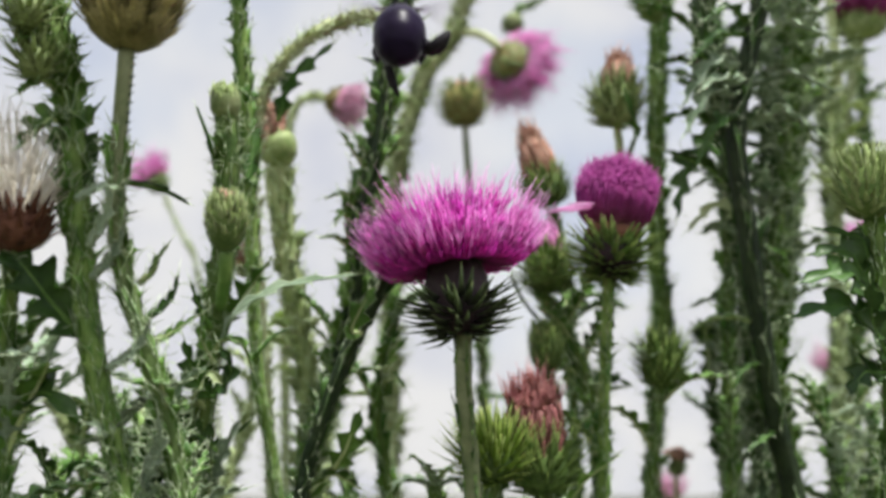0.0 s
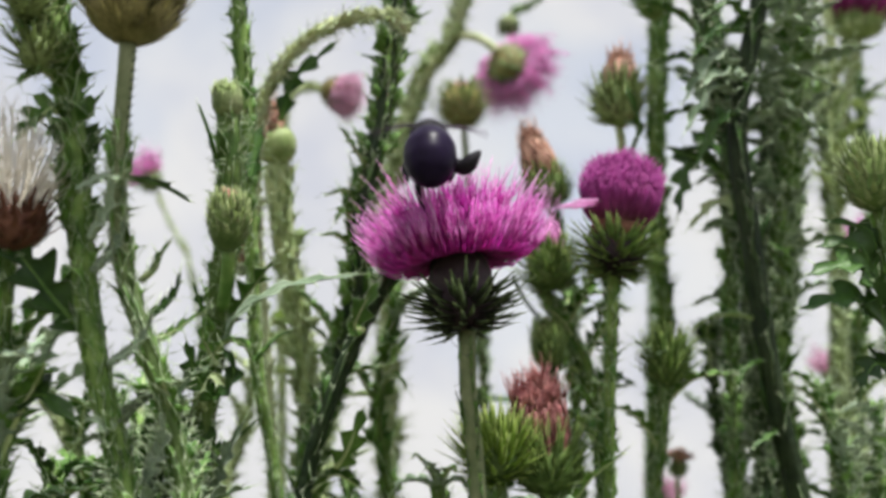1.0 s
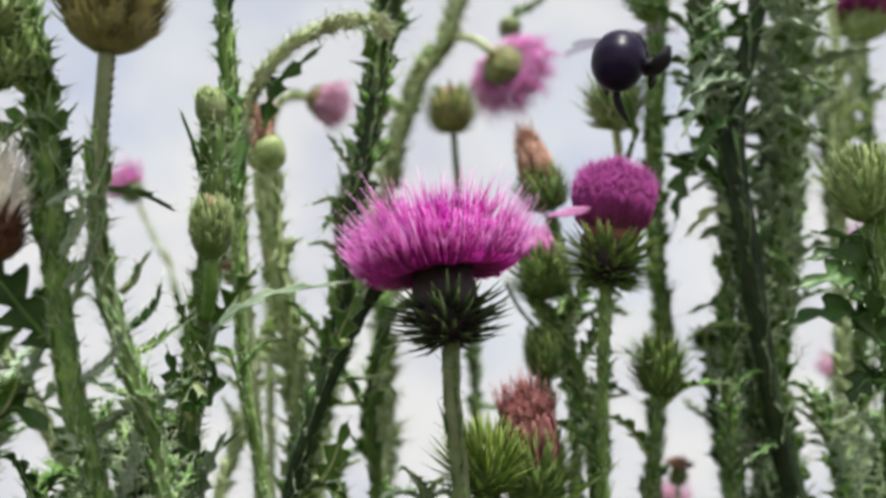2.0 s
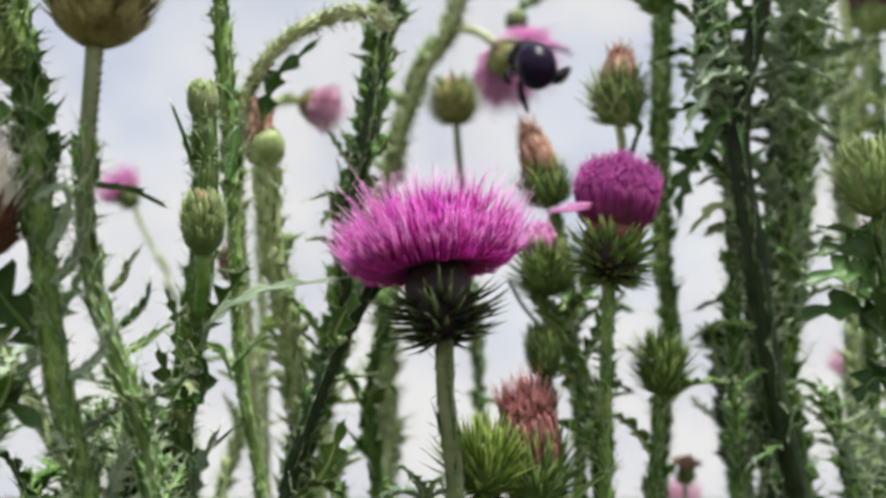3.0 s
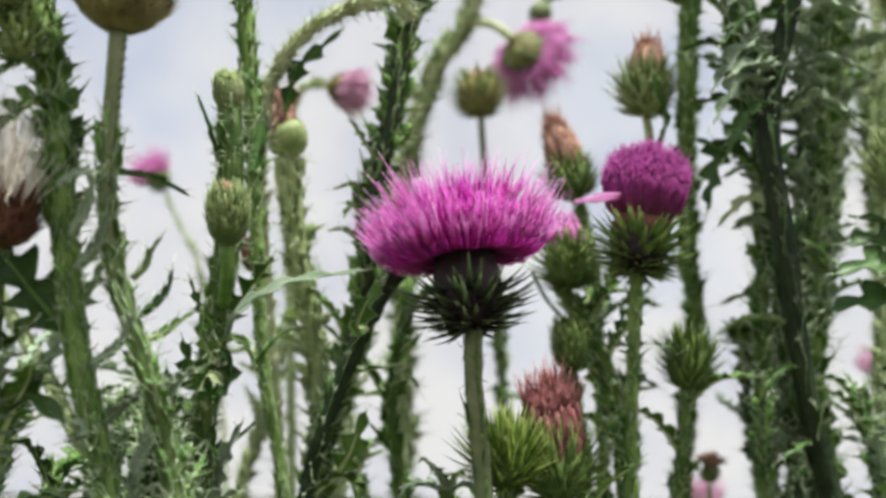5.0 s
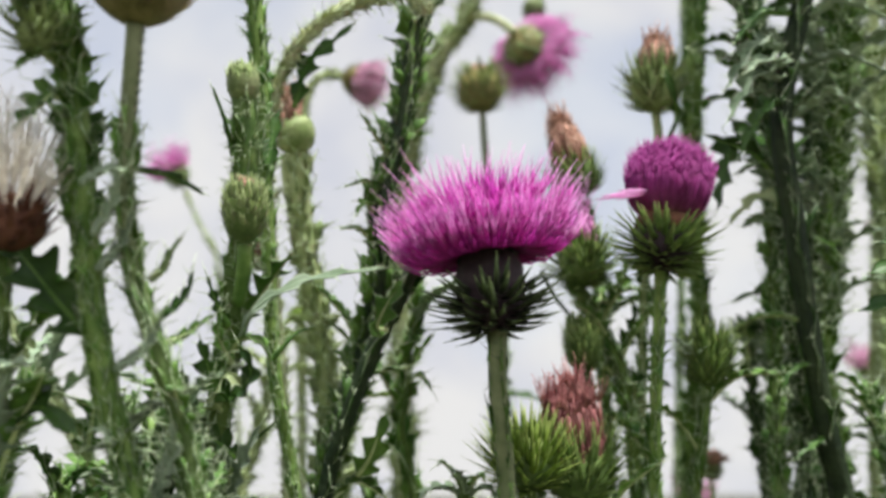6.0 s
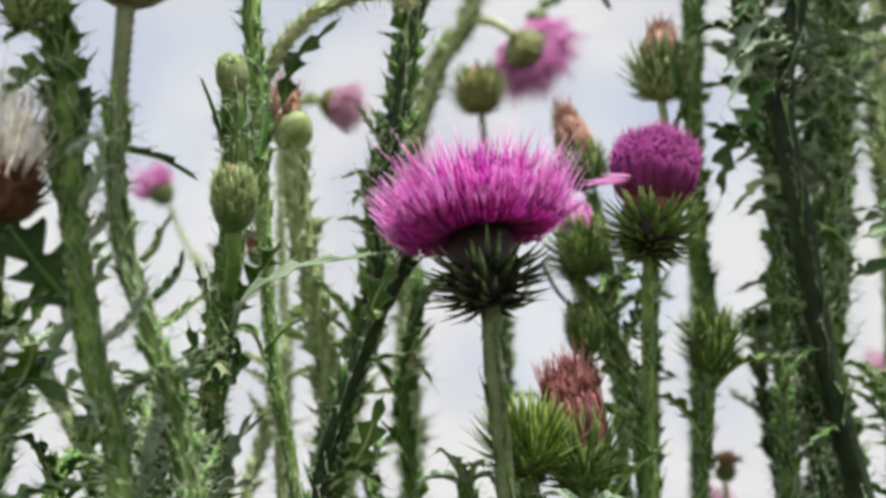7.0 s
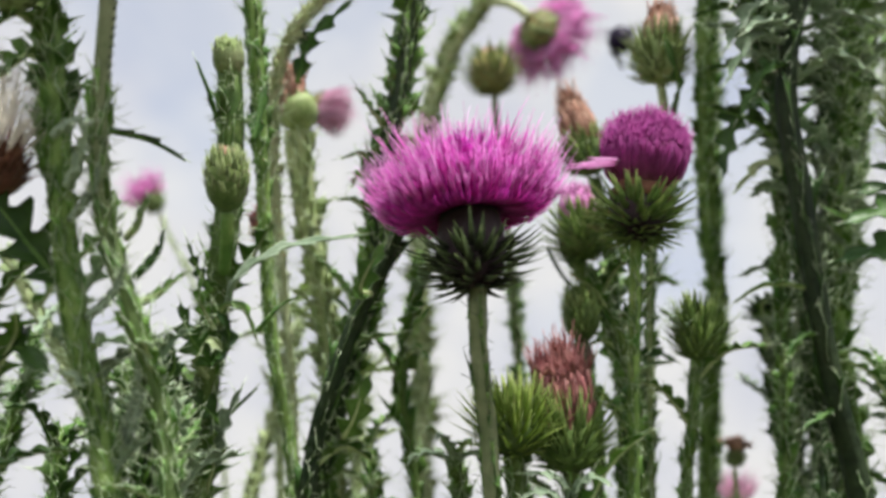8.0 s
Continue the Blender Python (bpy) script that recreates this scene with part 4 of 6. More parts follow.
def low_leaves_thistle():
    root, rng = thistle("low thistle top with dark jagged leaves",
        [(0.0253, 0.3615, 0.8878), (0.0261, 0.3641, 0.8783), (0.0267, 0.3671, 0.8669)], 0.0022, 0.003, 25, STEM, LEAF, 4, 0.009, 0.004, 0.004)
    for a, b in (((0.0169, 0.3536, 0.8948), 0.004), ((0.0225, 0.3447, 0.8912), 0.005), ((0.0322, 0.3513, 0.8898), 0.0045), ((0.0104, 0.3558, 0.8840), 0.005), ((0.0363, 0.3481, 0.8839), 0.004)):
        p = Vector((0.0257, 0.3621, 0.8855))
        q = Vector(a)
        leaf(root, (p, p.lerp(q, 0.4) + Vector((0, 0, 0.003)), p.lerp(q, 0.8) + Vector((0, 0, 0.003)), q), b, (0, -0.4, 1), rng, rng.choice((LEAF, LEAF_GREY)), 4, 0.3, 0.6)
    return root


def hanging_pink_thistle():
    root, rng = thistle("pale branching thistle with a soft pink bloom turned aside",
        [(0.0349, 0.4819, 1.1808), (0.0280, 0.4890, 1.1510), (0.0213, 0.4938, 1.1301), (0.0079, 0.4973, 1.1115), (-0.0031, 0.5015, 1.0912), (-0.0106, 0.5078, 1.0644), (-0.0160, 0.5164, 1.0414), (-0.0197, 0.5387, 0.9668), (-0.0231, 0.5684, 0.8761)],
        0.00236, 0.00378, 26, STEM_STRAW, LEAF_PALE, 5, 0.010, 0.0110, 0.004)
    s = Shape()
    sweep(s, spline(((0.0203, 0.4943, 1.1277), (0.0318, 0.4937, 1.1267), (0.0398, 0.4927, 1.1218), (0.0451, 0.4936, 1.1166)), 10), [0.00236] * 10, 8)
    part("side_stalk", s, STEM_STRAW, root)
    head, top, ax, u, v = flower_head(root, (0.0468, 0.4936, 1.1145), (0.420, 0.870, -0.220), 0.00950, 0.01300, (110, 0.00560, 0.00120, 10, 70, 0.0, 0.1), BRACT_OLIVE, BRACT_PALE, rng,
                "round green head with soft pink florets")
    florets(head, top, ax, u, v, PINK, rng, 900, 0.02150, 0.01250, 0.00980, 98, "open", 0.00030, 2)
    return root


def upright_bud_thistle():
    root, rng = thistle("thistle with a pale round bud on a thin stalk",
        [(0.0266, 0.4890, 1.0711), (0.0271, 0.4927, 1.0573), (0.0283, 0.4981, 1.0372), (0.0315, 0.5210, 0.9752), (0.0321, 0.5348, 0.9348), (0.0316, 0.5522, 0.8763)], 0.00162, 0.00255, 27, STEM_GREY, LEAF, 4, 0.011, 0.0065, 0.004, start=0.085)
    head, top, ax, u, v = flower_head(root, (0.0265, 0.4892, 1.0705), (-0.048, -0.375, 0.926), 0.01090, 0.02104, (150, 0.00800, 0.00110, -5, 66, 0.05, 0.0), BRACT_OLIVE, BRACT_PALE, rng,
                "pale olive round bud", "bud")
    florets(head, top - ax * 0.002, ax, u, v, TAN, rng, 60, 0.0060, 0.0050, 0.0058, 60, "closed", 0.0005, 1)
    leaf(root, ((0.0328, 0.5268, 0.9340), (0.0401, 0.5176, 0.9324), (0.0475, 0.5136, 0.9307), (0.0560, 0.5105, 0.9258)), 0.0050, (0.1, -0.6, 0.8), rng, LEAF_DARK, 3, 0.3, 0.3, 0.003)
    return root


def small_nodding_bud():
    root, rng = thistle("far thistle with a small dark nodding bud",
        [(0.0516, 0.5507, 1.1666), (0.0544, 0.5498, 1.1712), (0.0627, 0.5503, 1.1726), (0.0715, 0.5490, 1.1809), (0.0879, 0.5415, 1.2160), (0.1160, 0.5382, 1.2393), (0.1359, 0.5464, 1.2160), (0.1384, 0.5625, 1.1559), (0.1372, 0.6115, 1.0479), (0.1312, 0.6771, 0.8751)], 0.0014, 0.0022, 28, STEM, LEAF, 3, 0.012, 0.004, 0.003)
    flower_head(root, (0.0523, 0.5504, 1.1679), (-0.184, 0.232, -0.955), 0.0066, 0.0110, (60, 0.004, 0.001, 40, 85, 0, 0), BRACT_PALE, BRACT_DARK, rng, "small nodding bud", "bud")
    return root


def dry_tuft_thistle():
    root, rng = thistle("thistle with a dry tan closed flower brush",
        [(0.0691, 0.4095, 0.9991), (0.0720, 0.4133, 0.9857), (0.0748, 0.4210, 0.9654), (0.0761, 0.4305, 0.9379), (0.0768, 0.4399, 0.9102), (0.0770, 0.4506, 0.8774)], 0.0018, 0.0024, 29, STEM, LEAF, 4, 0.010, 0.0042, 0.003,
        random_leaves=3, leaf_size=0.026, leaf_span=(0.93, 0.97), leaf_mat=LEAF)
    head, top, ax, u, v = flower_head(root, (0.0689, 0.4091, 1.0004), (-0.268, -0.271, 0.924), 0.0088, 0.0155, (110, 0.0075, 0.0010, 15, 78, 0.08, 0.1), BRACT, BRACT, rng,
                "green head with a dry tan brush", single=True)
    florets(head, top - ax * 0.002, ax, u, v, TAN, rng, 420, 0.0066, 0.0215, 0.0074, 60, "closed", 0.0004, 1)
    return root


def pale_head_thistle():
    root, rng = thistle("thistle with a pale pink head among green bracts",
        [(0.0638, 0.3884, 0.9588), (0.0704, 0.3926, 0.9483), (0.0782, 0.3982, 0.9335), (0.0832, 0.4063, 0.9123), (0.0850, 0.4177, 0.8778)], 0.0022, 0.0032, 30, STEM, LEAF, 4, 0.010, 0.0042, 0.003,
        random_leaves=9, leaf_size=0.026, leaf_span=(0.895, 0.955), leaf_mat=LEAF)
    head, top, ax, u, v = flower_head(root, (0.0675, 0.3888, 0.9588), (-0.102, -0.263, 0.959), 0.0086, 0.0180, (150, 0.0085, 0.0011, -10, 75, 0.1, 0.1), BRACT, BRACT, rng,
                "green spiny head with pale florets")
    florets(head, top - ax * 0.003, ax, u, v, PINK, rng, 120, 0.008, 0.012, 0.006, 60, "cone", 0.0007, 2)
    s = Shape()
    sweep(s, spline(((0.0645, 0.4213, 0.9523), (0.0606, 0.4198, 0.9567), (0.0560, 0.4177, 0.9627), (0.0515, 0.4148, 0.9719)), 10), [0.0008] * 10, 6)
    part("tendril", s, STEM_SHADED, root)
    leaf(root, ((0.0699, 0.405, 0.957), (0.0651, 0.3991, 0.9611), (0.0617, 0.3948, 0.9674), (0.0587, 0.3923, 0.9753)), 0.006, (0.1, -0.9, 0.4), rng, LEAF, 4, 0.35, 0.5, 0.004)
    leaf(root, ((0.0731, 0.4063, 0.9538), (0.0787, 0.4014, 0.959), (0.0821, 0.3984, 0.9642), (0.0836, 0.3963, 0.9727)), 0.007, (0.1, -0.9, 0.4), rng, LEAF, 4, 0.35, 0.5, 0.004)
    leaf(root, ((0.0773, 0.4114, 0.9367), (0.0827, 0.4065, 0.9421), (0.0854, 0.4033, 0.9474), (0.0861, 0.4011, 0.9558)), 0.006, (0.1, -0.9, 0.4), rng, LEAF_DARK, 4, 0.35, 0.5, 0.004)
    leaf(root, ((0.0759, 0.4104, 0.9399), (0.0732, 0.4046, 0.9446), (0.0713, 0.4006, 0.9505), (0.07, 0.3982, 0.959)), 0.006, (0.1, -0.9, 0.4), rng, LEAF, 4, 0.35, 0.5, 0.004)
    leaf(root, ((0.0787, 0.4151, 0.9239), (0.0748, 0.4094, 0.9277), (0.0731, 0.4054, 0.9337), (0.0727, 0.4031, 0.9421)), 0.006, (0.1, -0.9, 0.4), rng, LEAF, 4, 0.35, 0.5, 0.004)
    leaf(root, ((0.0787, 0.4185, 0.9111), (0.0832, 0.4133, 0.9171), (0.085, 0.4098, 0.9232), (0.0845, 0.4072, 0.9327)), 0.006, (0.1, -0.9, 0.4), rng, LEAF_DARK, 4, 0.35, 0.5, 0.004)
    leaf(root, ((0.0809, 0.4153, 0.9239), (0.0874, 0.4111, 0.9273), (0.0928, 0.4096, 0.9279), (0.0991, 0.4112, 0.9249)), 0.005, (0.1, -0.9, 0.4), rng, LEAF_DARK, 4, 0.35, 0.5, 0.004)
    return root


def egg_bud_thistle():
    root, rng = thistle("thistle with a smooth green egg shaped bud",
        [(0.0657, 0.392, 0.9295), (0.0674, 0.3959, 0.9159), (0.0689, 0.4006, 0.8991), (0.0694, 0.4075, 0.878)], 0.0016, 0.0024, 31, STEM, LEAF, 4, 0.010, 0.004, 0.003)
    flower_head(root, (0.0657, 0.3923, 0.9285), (-0.040, -0.258, 0.965), 0.0066, 0.0190, (130, 0.0048, 0.0009, 40, 88, 0.0, 0.0), BRACT, BRACT, rng, "green egg shaped bud", "bud")
    return root


def red_tuft_thistle():
    root, rng = thistle("thistle with a wilted rusty red brush over green bracts",
        [(0.0627, 0.3665, 0.8836), (0.0631, 0.3684, 0.8764), (0.0634, 0.3709, 0.8669)], 0.0028, 0.0032, 32, STEM, LEAF, 4, 0.010, 0.005, 0.004, random_leaves=7, leaf_size=0.035, leaf_span=(0.84, 0.88), leaf_mat=LEAF)
    head, top, ax, u, v = flower_head(root, (0.0627, 0.3666, 0.8833), (-0.088, -0.262, 0.961), 0.0100, 0.0190, (220, 0.0118, 0.0009, 5, 80, 0.1, 0.1), BRACT, BRACT, rng,
                "green spiny head with a wilted rusty brush", single=True)
    florets(head, top - ax * 0.007, ax, u, v, RUST, rng, 330, 0.0120, 0.0265, 0.0085, 60, "cone", 0.00045, 3)
    leaf(root, ((0.0624, 0.3597, 0.8714), (0.0612, 0.3533, 0.878), (0.0566, 0.3473, 0.881), (0.0493, 0.3437, 0.8811)), 0.0045, (0.1, -0.7, 0.7), rng, LEAF_GREY, 4, 0.35, 0.5, 0.004)
    leaf(root, ((0.0624, 0.3597, 0.8714), (0.0646, 0.3542, 0.8772), (0.07, 0.3501, 0.8804), (0.0758, 0.3499, 0.878)), 0.0045, (0.1, -0.7, 0.7), rng, LEAF_GREY, 4, 0.35, 0.5, 0.004)
    leaf(root, ((0.061, 0.3544, 0.8705), (0.059, 0.3486, 0.8745), (0.0544, 0.343, 0.8759), (0.048, 0.3404, 0.8734)), 0.0045, (0.1, -0.7, 0.7), rng, LEAF_GREY, 4, 0.35, 0.5, 0.004)
    return root


def lime_bud_thistle():
    root, rng = thistle("thistle with a bright lime green spiny bud",
        [(0.0459, 0.3511, 0.8880), (0.0464, 0.3541, 0.8766), (0.0469, 0.3566, 0.8675)], 0.0026, 0.003, 33, STEM, LEAF, 4, 0.010, 0.005, 0.004)
    flower_head(root, (0.0459, 0.3513, 0.8872), (-0.031, -0.364, 0.931), 0.0085, 0.0150, (210, 0.0108, 0.0010, 4, 80, 0.12, 0.0), BRACT, BRACT_LIME, rng,
                "bright lime green spiny bud", "bud", single=True)
    return root


def right_bud_thistle():
    root, rng = thistle("thistle with a spiny green bud on a thorny stalk",
        [(0.1070, 0.3867, 0.9230), (0.1053, 0.3908, 0.9066), (0.1033, 0.3959, 0.8903), (0.1017, 0.3995, 0.8760)], 0.0019, 0.0020, 34, STEM, LEAF, 4, 0.009, 0.0030, 0.0034,
        random_leaves=3, leaf_size=0.03, leaf_span=(0.9, 0.925))
    flower_head(root, (0.1072, 0.3870, 0.9218), (0.069, -0.247, 0.967), 0.0072, 0.0165, (170, 0.0085, 0.0009, 14, 78, 0.06, 0.0), BRACT, BRACT, rng, "spiny green bud", "bud", single=True)
    return root


def tan_bud_thistle():
    root, rng = thistle("thistle with a spiny green head and a peach brown tuft",
        [(0.0966, 0.3939, 1.0298), (0.0976, 0.3974, 1.0168), (0.0953, 0.4050, 0.9949), (0.0909, 0.4148, 0.9638), (0.0890, 0.4274, 0.9232), (0.0876, 0.4434, 0.8775)], 0.0016, 0.0022, 35, STEM_PALE, LEAF, 2, 0.012, 0.0045, 0.003, start=0.04,
        random_leaves=3, leaf_size=0.03, leaf_span=(0.9, 0.98))
    head, top, ax, u, v = flower_head(root, (0.0961, 0.3941, 1.0289), (0.064, -0.248, 0.967), 0.0094, 0.0180, (170, 0.0088, 0.0009, 0, 80, 0.1, 0.05), BRACT_PALE, BRACT_PALE, rng,
                "spiny green head with a peach brown tuft", single=True)
    florets(head, top - ax * 0.002, ax, u, v, TAN, rng, 320, 0.0064, 0.0150, 0.0066, 60, "closed", 0.0004, 1)
    leaf(root, ((0.1009, 0.3978, 1.018), (0.1019, 0.3764, 1.0203), (0.0997, 0.3691, 1.0269), (0.0973, 0.3664, 1.0358)), 0.0060, (-0.2, -0.95, 0.2), rng, LEAF_DARK, 3, 0.3, 0.3, 0.002)
    return root


def ribbed_stalk():
    root, rng = thistle("straight green winged thistle stalk",
        [(0.1234, 0.4074, 1.1118), (0.1198, 0.4153, 1.0846), (0.1178, 0.4235, 1.0573), (0.1168, 0.4309, 1.0323), (0.1162, 0.4388, 1.0099), (0.1169, 0.4477, 0.9851), (0.1190, 0.4564, 0.9613), (0.1161, 0.4666, 0.9305), (0.1124, 0.4824, 0.8847)],
        0.0036, 0.0022, 36, STEM, LEAF, 4, 0.009, 0.0060, 0.003, single=280)
    flower_head(root, (0.1140, 0.3895, 1.0731), (-0.073, -0.261, 0.963), 0.0075, 0.0200, (60, 0.008, 0.0013, 30, 84, 0.0, 0.0), BRACT, LEAF, rng, "leafy bud", "bud")
    return root


def big_right_stalk():
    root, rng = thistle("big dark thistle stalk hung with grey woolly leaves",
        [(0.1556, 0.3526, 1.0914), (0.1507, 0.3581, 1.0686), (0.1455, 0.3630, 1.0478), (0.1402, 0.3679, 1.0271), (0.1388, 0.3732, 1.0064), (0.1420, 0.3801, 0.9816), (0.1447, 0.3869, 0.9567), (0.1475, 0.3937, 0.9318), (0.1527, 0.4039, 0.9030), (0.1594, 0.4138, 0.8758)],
        0.0030, 0.0058, 37, STEM_SHADED, LEAF_DARK, 1, 0.026, 0.0060, 0.004, ruffle=0.8, hairs=3, sparse=0.92, random_leaves=5, leaf_size=0.03, leaf_span=(0.97, 1.10), leaf_mat=LEAF_GREY, single=280)
    spots = (((0.1430, 0.3617, 1.0520), (0.1313, 0.3531, 1.0482), (0.1203, 0.3510, 1.0363), 0.006), ((0.1414, 0.3648, 1.0396), (0.1290, 0.3537, 1.0372), (0.1161, 0.3529, 1.0195), 0.007),
             ((0.1403, 0.3674, 1.0292), (0.1275, 0.3546, 1.0253), (0.1165, 0.3537, 1.0088), 0.008), ((0.1397, 0.3690, 1.0230), (0.1311, 0.3595, 1.0161), (0.1202, 0.3591, 0.9976), 0.006),
             ((0.1446, 0.3608, 1.0561), (0.1353, 0.3491, 1.0573), (0.1239, 0.3449, 1.0489), 0.006), ((0.1400, 0.3663, 1.0333), (0.1299, 0.3508, 1.0290), (0.1227, 0.3483, 1.0238), 0.009))
    for a, b, c, w in spots:
        leaf(root, (a, Vector(a).lerp(Vector(b), 0.6), b, c), w * 0.95, (-0.3, -0.7, 0.6), rng, LEAF_GREY if w > 0.0065 else LEAF_DARK, 4, 0.6, 1.0, 0.004, "curled woolly leaf")
    leaf(root, ((0.1410, 0.3970, 1.0159), (0.1295, 0.3899, 1.0168), (0.1228, 0.3884, 1.0084), (0.1173, 0.3889, 0.9877)), 0.0105, (-0.5, -0.8, 0.3), rng, LEAF_DARK, 5, 0.4, 0.5, 0.004, "long dark drooping leaf")
    for a, b, c in (((0.1470, 0.3947, 1.0328), (0.1396, 0.3980, 1.0326), (0.1326, 0.4030, 1.0269)), ((0.1479, 0.3917, 1.0430), (0.1386, 0.3948, 1.0426), (0.1291, 0.4002, 1.0345)),
                    ((0.1492, 0.3893, 1.0513), (0.1405, 0.3904, 1.0576), (0.1282, 0.3930, 1.0573)), ((0.1481, 0.4006, 1.0142), (0.1554, 0.4060, 1.0137), (0.1635, 0.4102, 1.0173)), ((0.1479, 0.3968, 1.0266), (0.1557, 0.4031, 1.0300), (0.1613, 0.4027, 1.0405))):
        leaf(root, (a, Vector(a).lerp(Vector(b), 0.6), b, c), 0.0060, (0.1, -0.7, 0.6), rng, LEAF_DARK, 4, 0.4, 0.7, 0.004, "dark jagged leaf")
    leaf(root, ((0.1416, 0.3820, 0.9821), (0.1366, 0.3837, 0.9895), (0.1313, 0.3867, 0.9918), (0.1210, 0.3901, 0.9827)), 0.0065, (-0.2, -0.7, 0.6), rng, LEAF_PALE, 4, 0.4, 0.4, 0.003)
    leaf(root, ((0.1445, 0.3896, 0.9463), (0.1368, 0.3902, 0.9488), (0.1275, 0.3915, 0.9481), (0.1191, 0.3940, 0.9432)), 0.0050, (0, -0.3, 1), rng, LEAF, 4, 0.3, 0.5, 0.003)
    leaf(root, ((0.1506, 0.4006, 0.9070), (0.1458, 0.3958, 0.9036), (0.1419, 0.3928, 0.9014), (0.1368, 0.3911, 0.8982)), 0.0030, (0, -0.5, 0.8), rng, LEAF_DARK, 3, 0.3, 0.3, 0.003)
    leaf(root, ((0.1471, 0.3937, 0.9318), (0.1412, 0.3883, 0.9301), (0.1367, 0.3857, 0.9267), (0.1337, 0.3849, 0.9204)), 0.0030, (0, -0.5, 0.8), rng, LEAF_DARK, 3, 0.3, 0.3, 0.003)
    for a, b, c in (((0.1477, 0.3627, 1.0499), (0.1584, 0.3549, 1.0523), (0.1745, 0.3546, 1.0439)), ((0.1440, 0.3667, 1.0333), (0.1580, 0.3595, 1.0344), (0.1728, 0.3590, 1.0263)),
                    ((0.1425, 0.3709, 1.0168), (0.1540, 0.3606, 1.0207), (0.1684, 0.3612, 1.0083)), ((0.1490, 0.3601, 1.0603), (0.1582, 0.3504, 1.0614), (0.1678, 0.3511, 1.0543))):
        leaf(root, (a, Vector(a).lerp(Vector(b), 0.6), b, c), 0.0058, (0.1, -0.5, 0.9), rng, LEAF_GREY, 5, 0.4, 0.7, 0.005, "narrow grey curling leaf")
    return root


def bent_right_stalk():
    root, rng = thistle("dark jagged thistle stalk in the thicket",
        [(0.1408, 0.4606, 0.9514), (0.1393, 0.4647, 0.9353), (0.1422, 0.4712, 0.9118), (0.1467, 0.4835, 0.8747)], 0.0016, 0.002, 42, STEM_SHADED, LEAF_DARK, 3, 0.014, 0.0070, 0.004, random_leaves=4, leaf_size=0.03,
        leaf_span=(0.9, 0.955))
    head, top, ax, u, v = flower_head(root, (0.1407, 0.4609, 0.9502), (0.097, 0.167, 0.981), 0.0080, 0.0075, (60, 0.0050, 0.0013, -10, 45, 0.0, 0.0), STEM_SHADED, LEAF_DARK, rng, "flat dark leafy bud", "bud")
    return root


def bare_stalk():
    return thistle("bare grey dry stalk", [(0.1577, 0.4912, 0.9602), (0.1561, 0.4963, 0.9404), (0.1543, 0.5030, 0.9139), (0.1520, 0.5153, 0.8742)], 0.0022, 0.0026, 43, STEM_GREY, LEAF, 2, 0.02, 0.002, 0.002)[0]


def small_dark_stalk():
    return thistle("dark winged thistle stalk top",
        [(0.1302, 0.3559, 1.0927), (0.1284, 0.3612, 1.0717), (0.1274, 0.3661, 1.0527), (0.1316, 0.3721, 1.0317), (0.1387, 0.3819, 1.0049), (0.1433, 0.3963, 0.9678), (0.1493, 0.4154, 0.9213), (0.1552, 0.4337, 0.8777)],
        0.0022, 0.0026, 38, STEM_SHADED, LEAF_DARK, 4, 0.010, 0.0065, 0.003, random_leaves=14, leaf_size=0.030, leaf_span=(0.99, 1.09), leaf_mat=LEAF_DARK)[0]


def crowded_right_stalk():
    root, rng = thistle("crowded pale spiny thistle stalk covered in curly leaves",
        [(0.1711, 0.3764, 1.1059), (0.1690, 0.3837, 1.0771), (0.1663, 0.3916, 1.0461), (0.1647, 0.4017, 1.0110), (0.1600, 0.4110, 0.9779), (0.1584, 0.4206, 0.9446), (0.1622, 0.4318, 0.9113), (0.1669, 0.4432, 0.8776)],
        0.0026, 0.0030, 39, STEM, LEAF, 5, 0.0115, 0.0080, 0.0065, ruffle=1.0, hairs=5, sparse=0.95, random_leaves=32, leaf_size=0.034, leaf_span=(0.945, 1.10), leaf_mat=LEAF_GREY, single=280)
    return root


def far_right_thistle():
    root, rng = thistle("pale thistle with a dark crimson seed head",
        [(0.2351, 0.4996, 1.1169), (0.2310, 0.5042, 1.0980), (0.2257, 0.5089, 1.0778), (0.2221, 0.5180, 1.0497), (0.2202, 0.5359, 0.9926), (0.2180, 0.5715, 0.8763)], 0.0024, 0.0034, 40, STEM_PALE, LEAF_PALE, 3, 0.012, 0.004, 0.003)
    head, top, ax, u, v = flower_head(root, (0.2350, 0.5000, 1.1152), (0.111, -0.242, 0.964), 0.0120, 0.0150, (110, 0.007, 0.0011, 20, 84, 0, 0), BRACT_PALE, BRACT_PALE, rng, "pale round head with crimson florets")
    florets(head, top - ax * 0.003, ax, u, v, CRIMSON, rng, 200, 0.017, 0.017, 0.011, 60, "tuft", 0.0007, 2)
    s = Shape()
    sweep(s, spline(((0.2189, 0.4885, 1.1526), (0.2203, 0.4978, 1.1181), (0.2229, 0.5079, 1.0807), (0.2229, 0.5132, 1.0606)), 12), [0.0028] * 12, 8)
    part("side_stalk", s, STEM_PALE, root)
    leaf(root, ((0.2270, 0.5083, 1.0807), (0.2325, 0.4985, 1.0807), (0.2394, 0.4941, 1.0803), (0.2489, 0.4913, 1.0750)), 0.005, (0, -0.4, 1), rng, LEAF, 4, 0.3, 0.5)
    return root


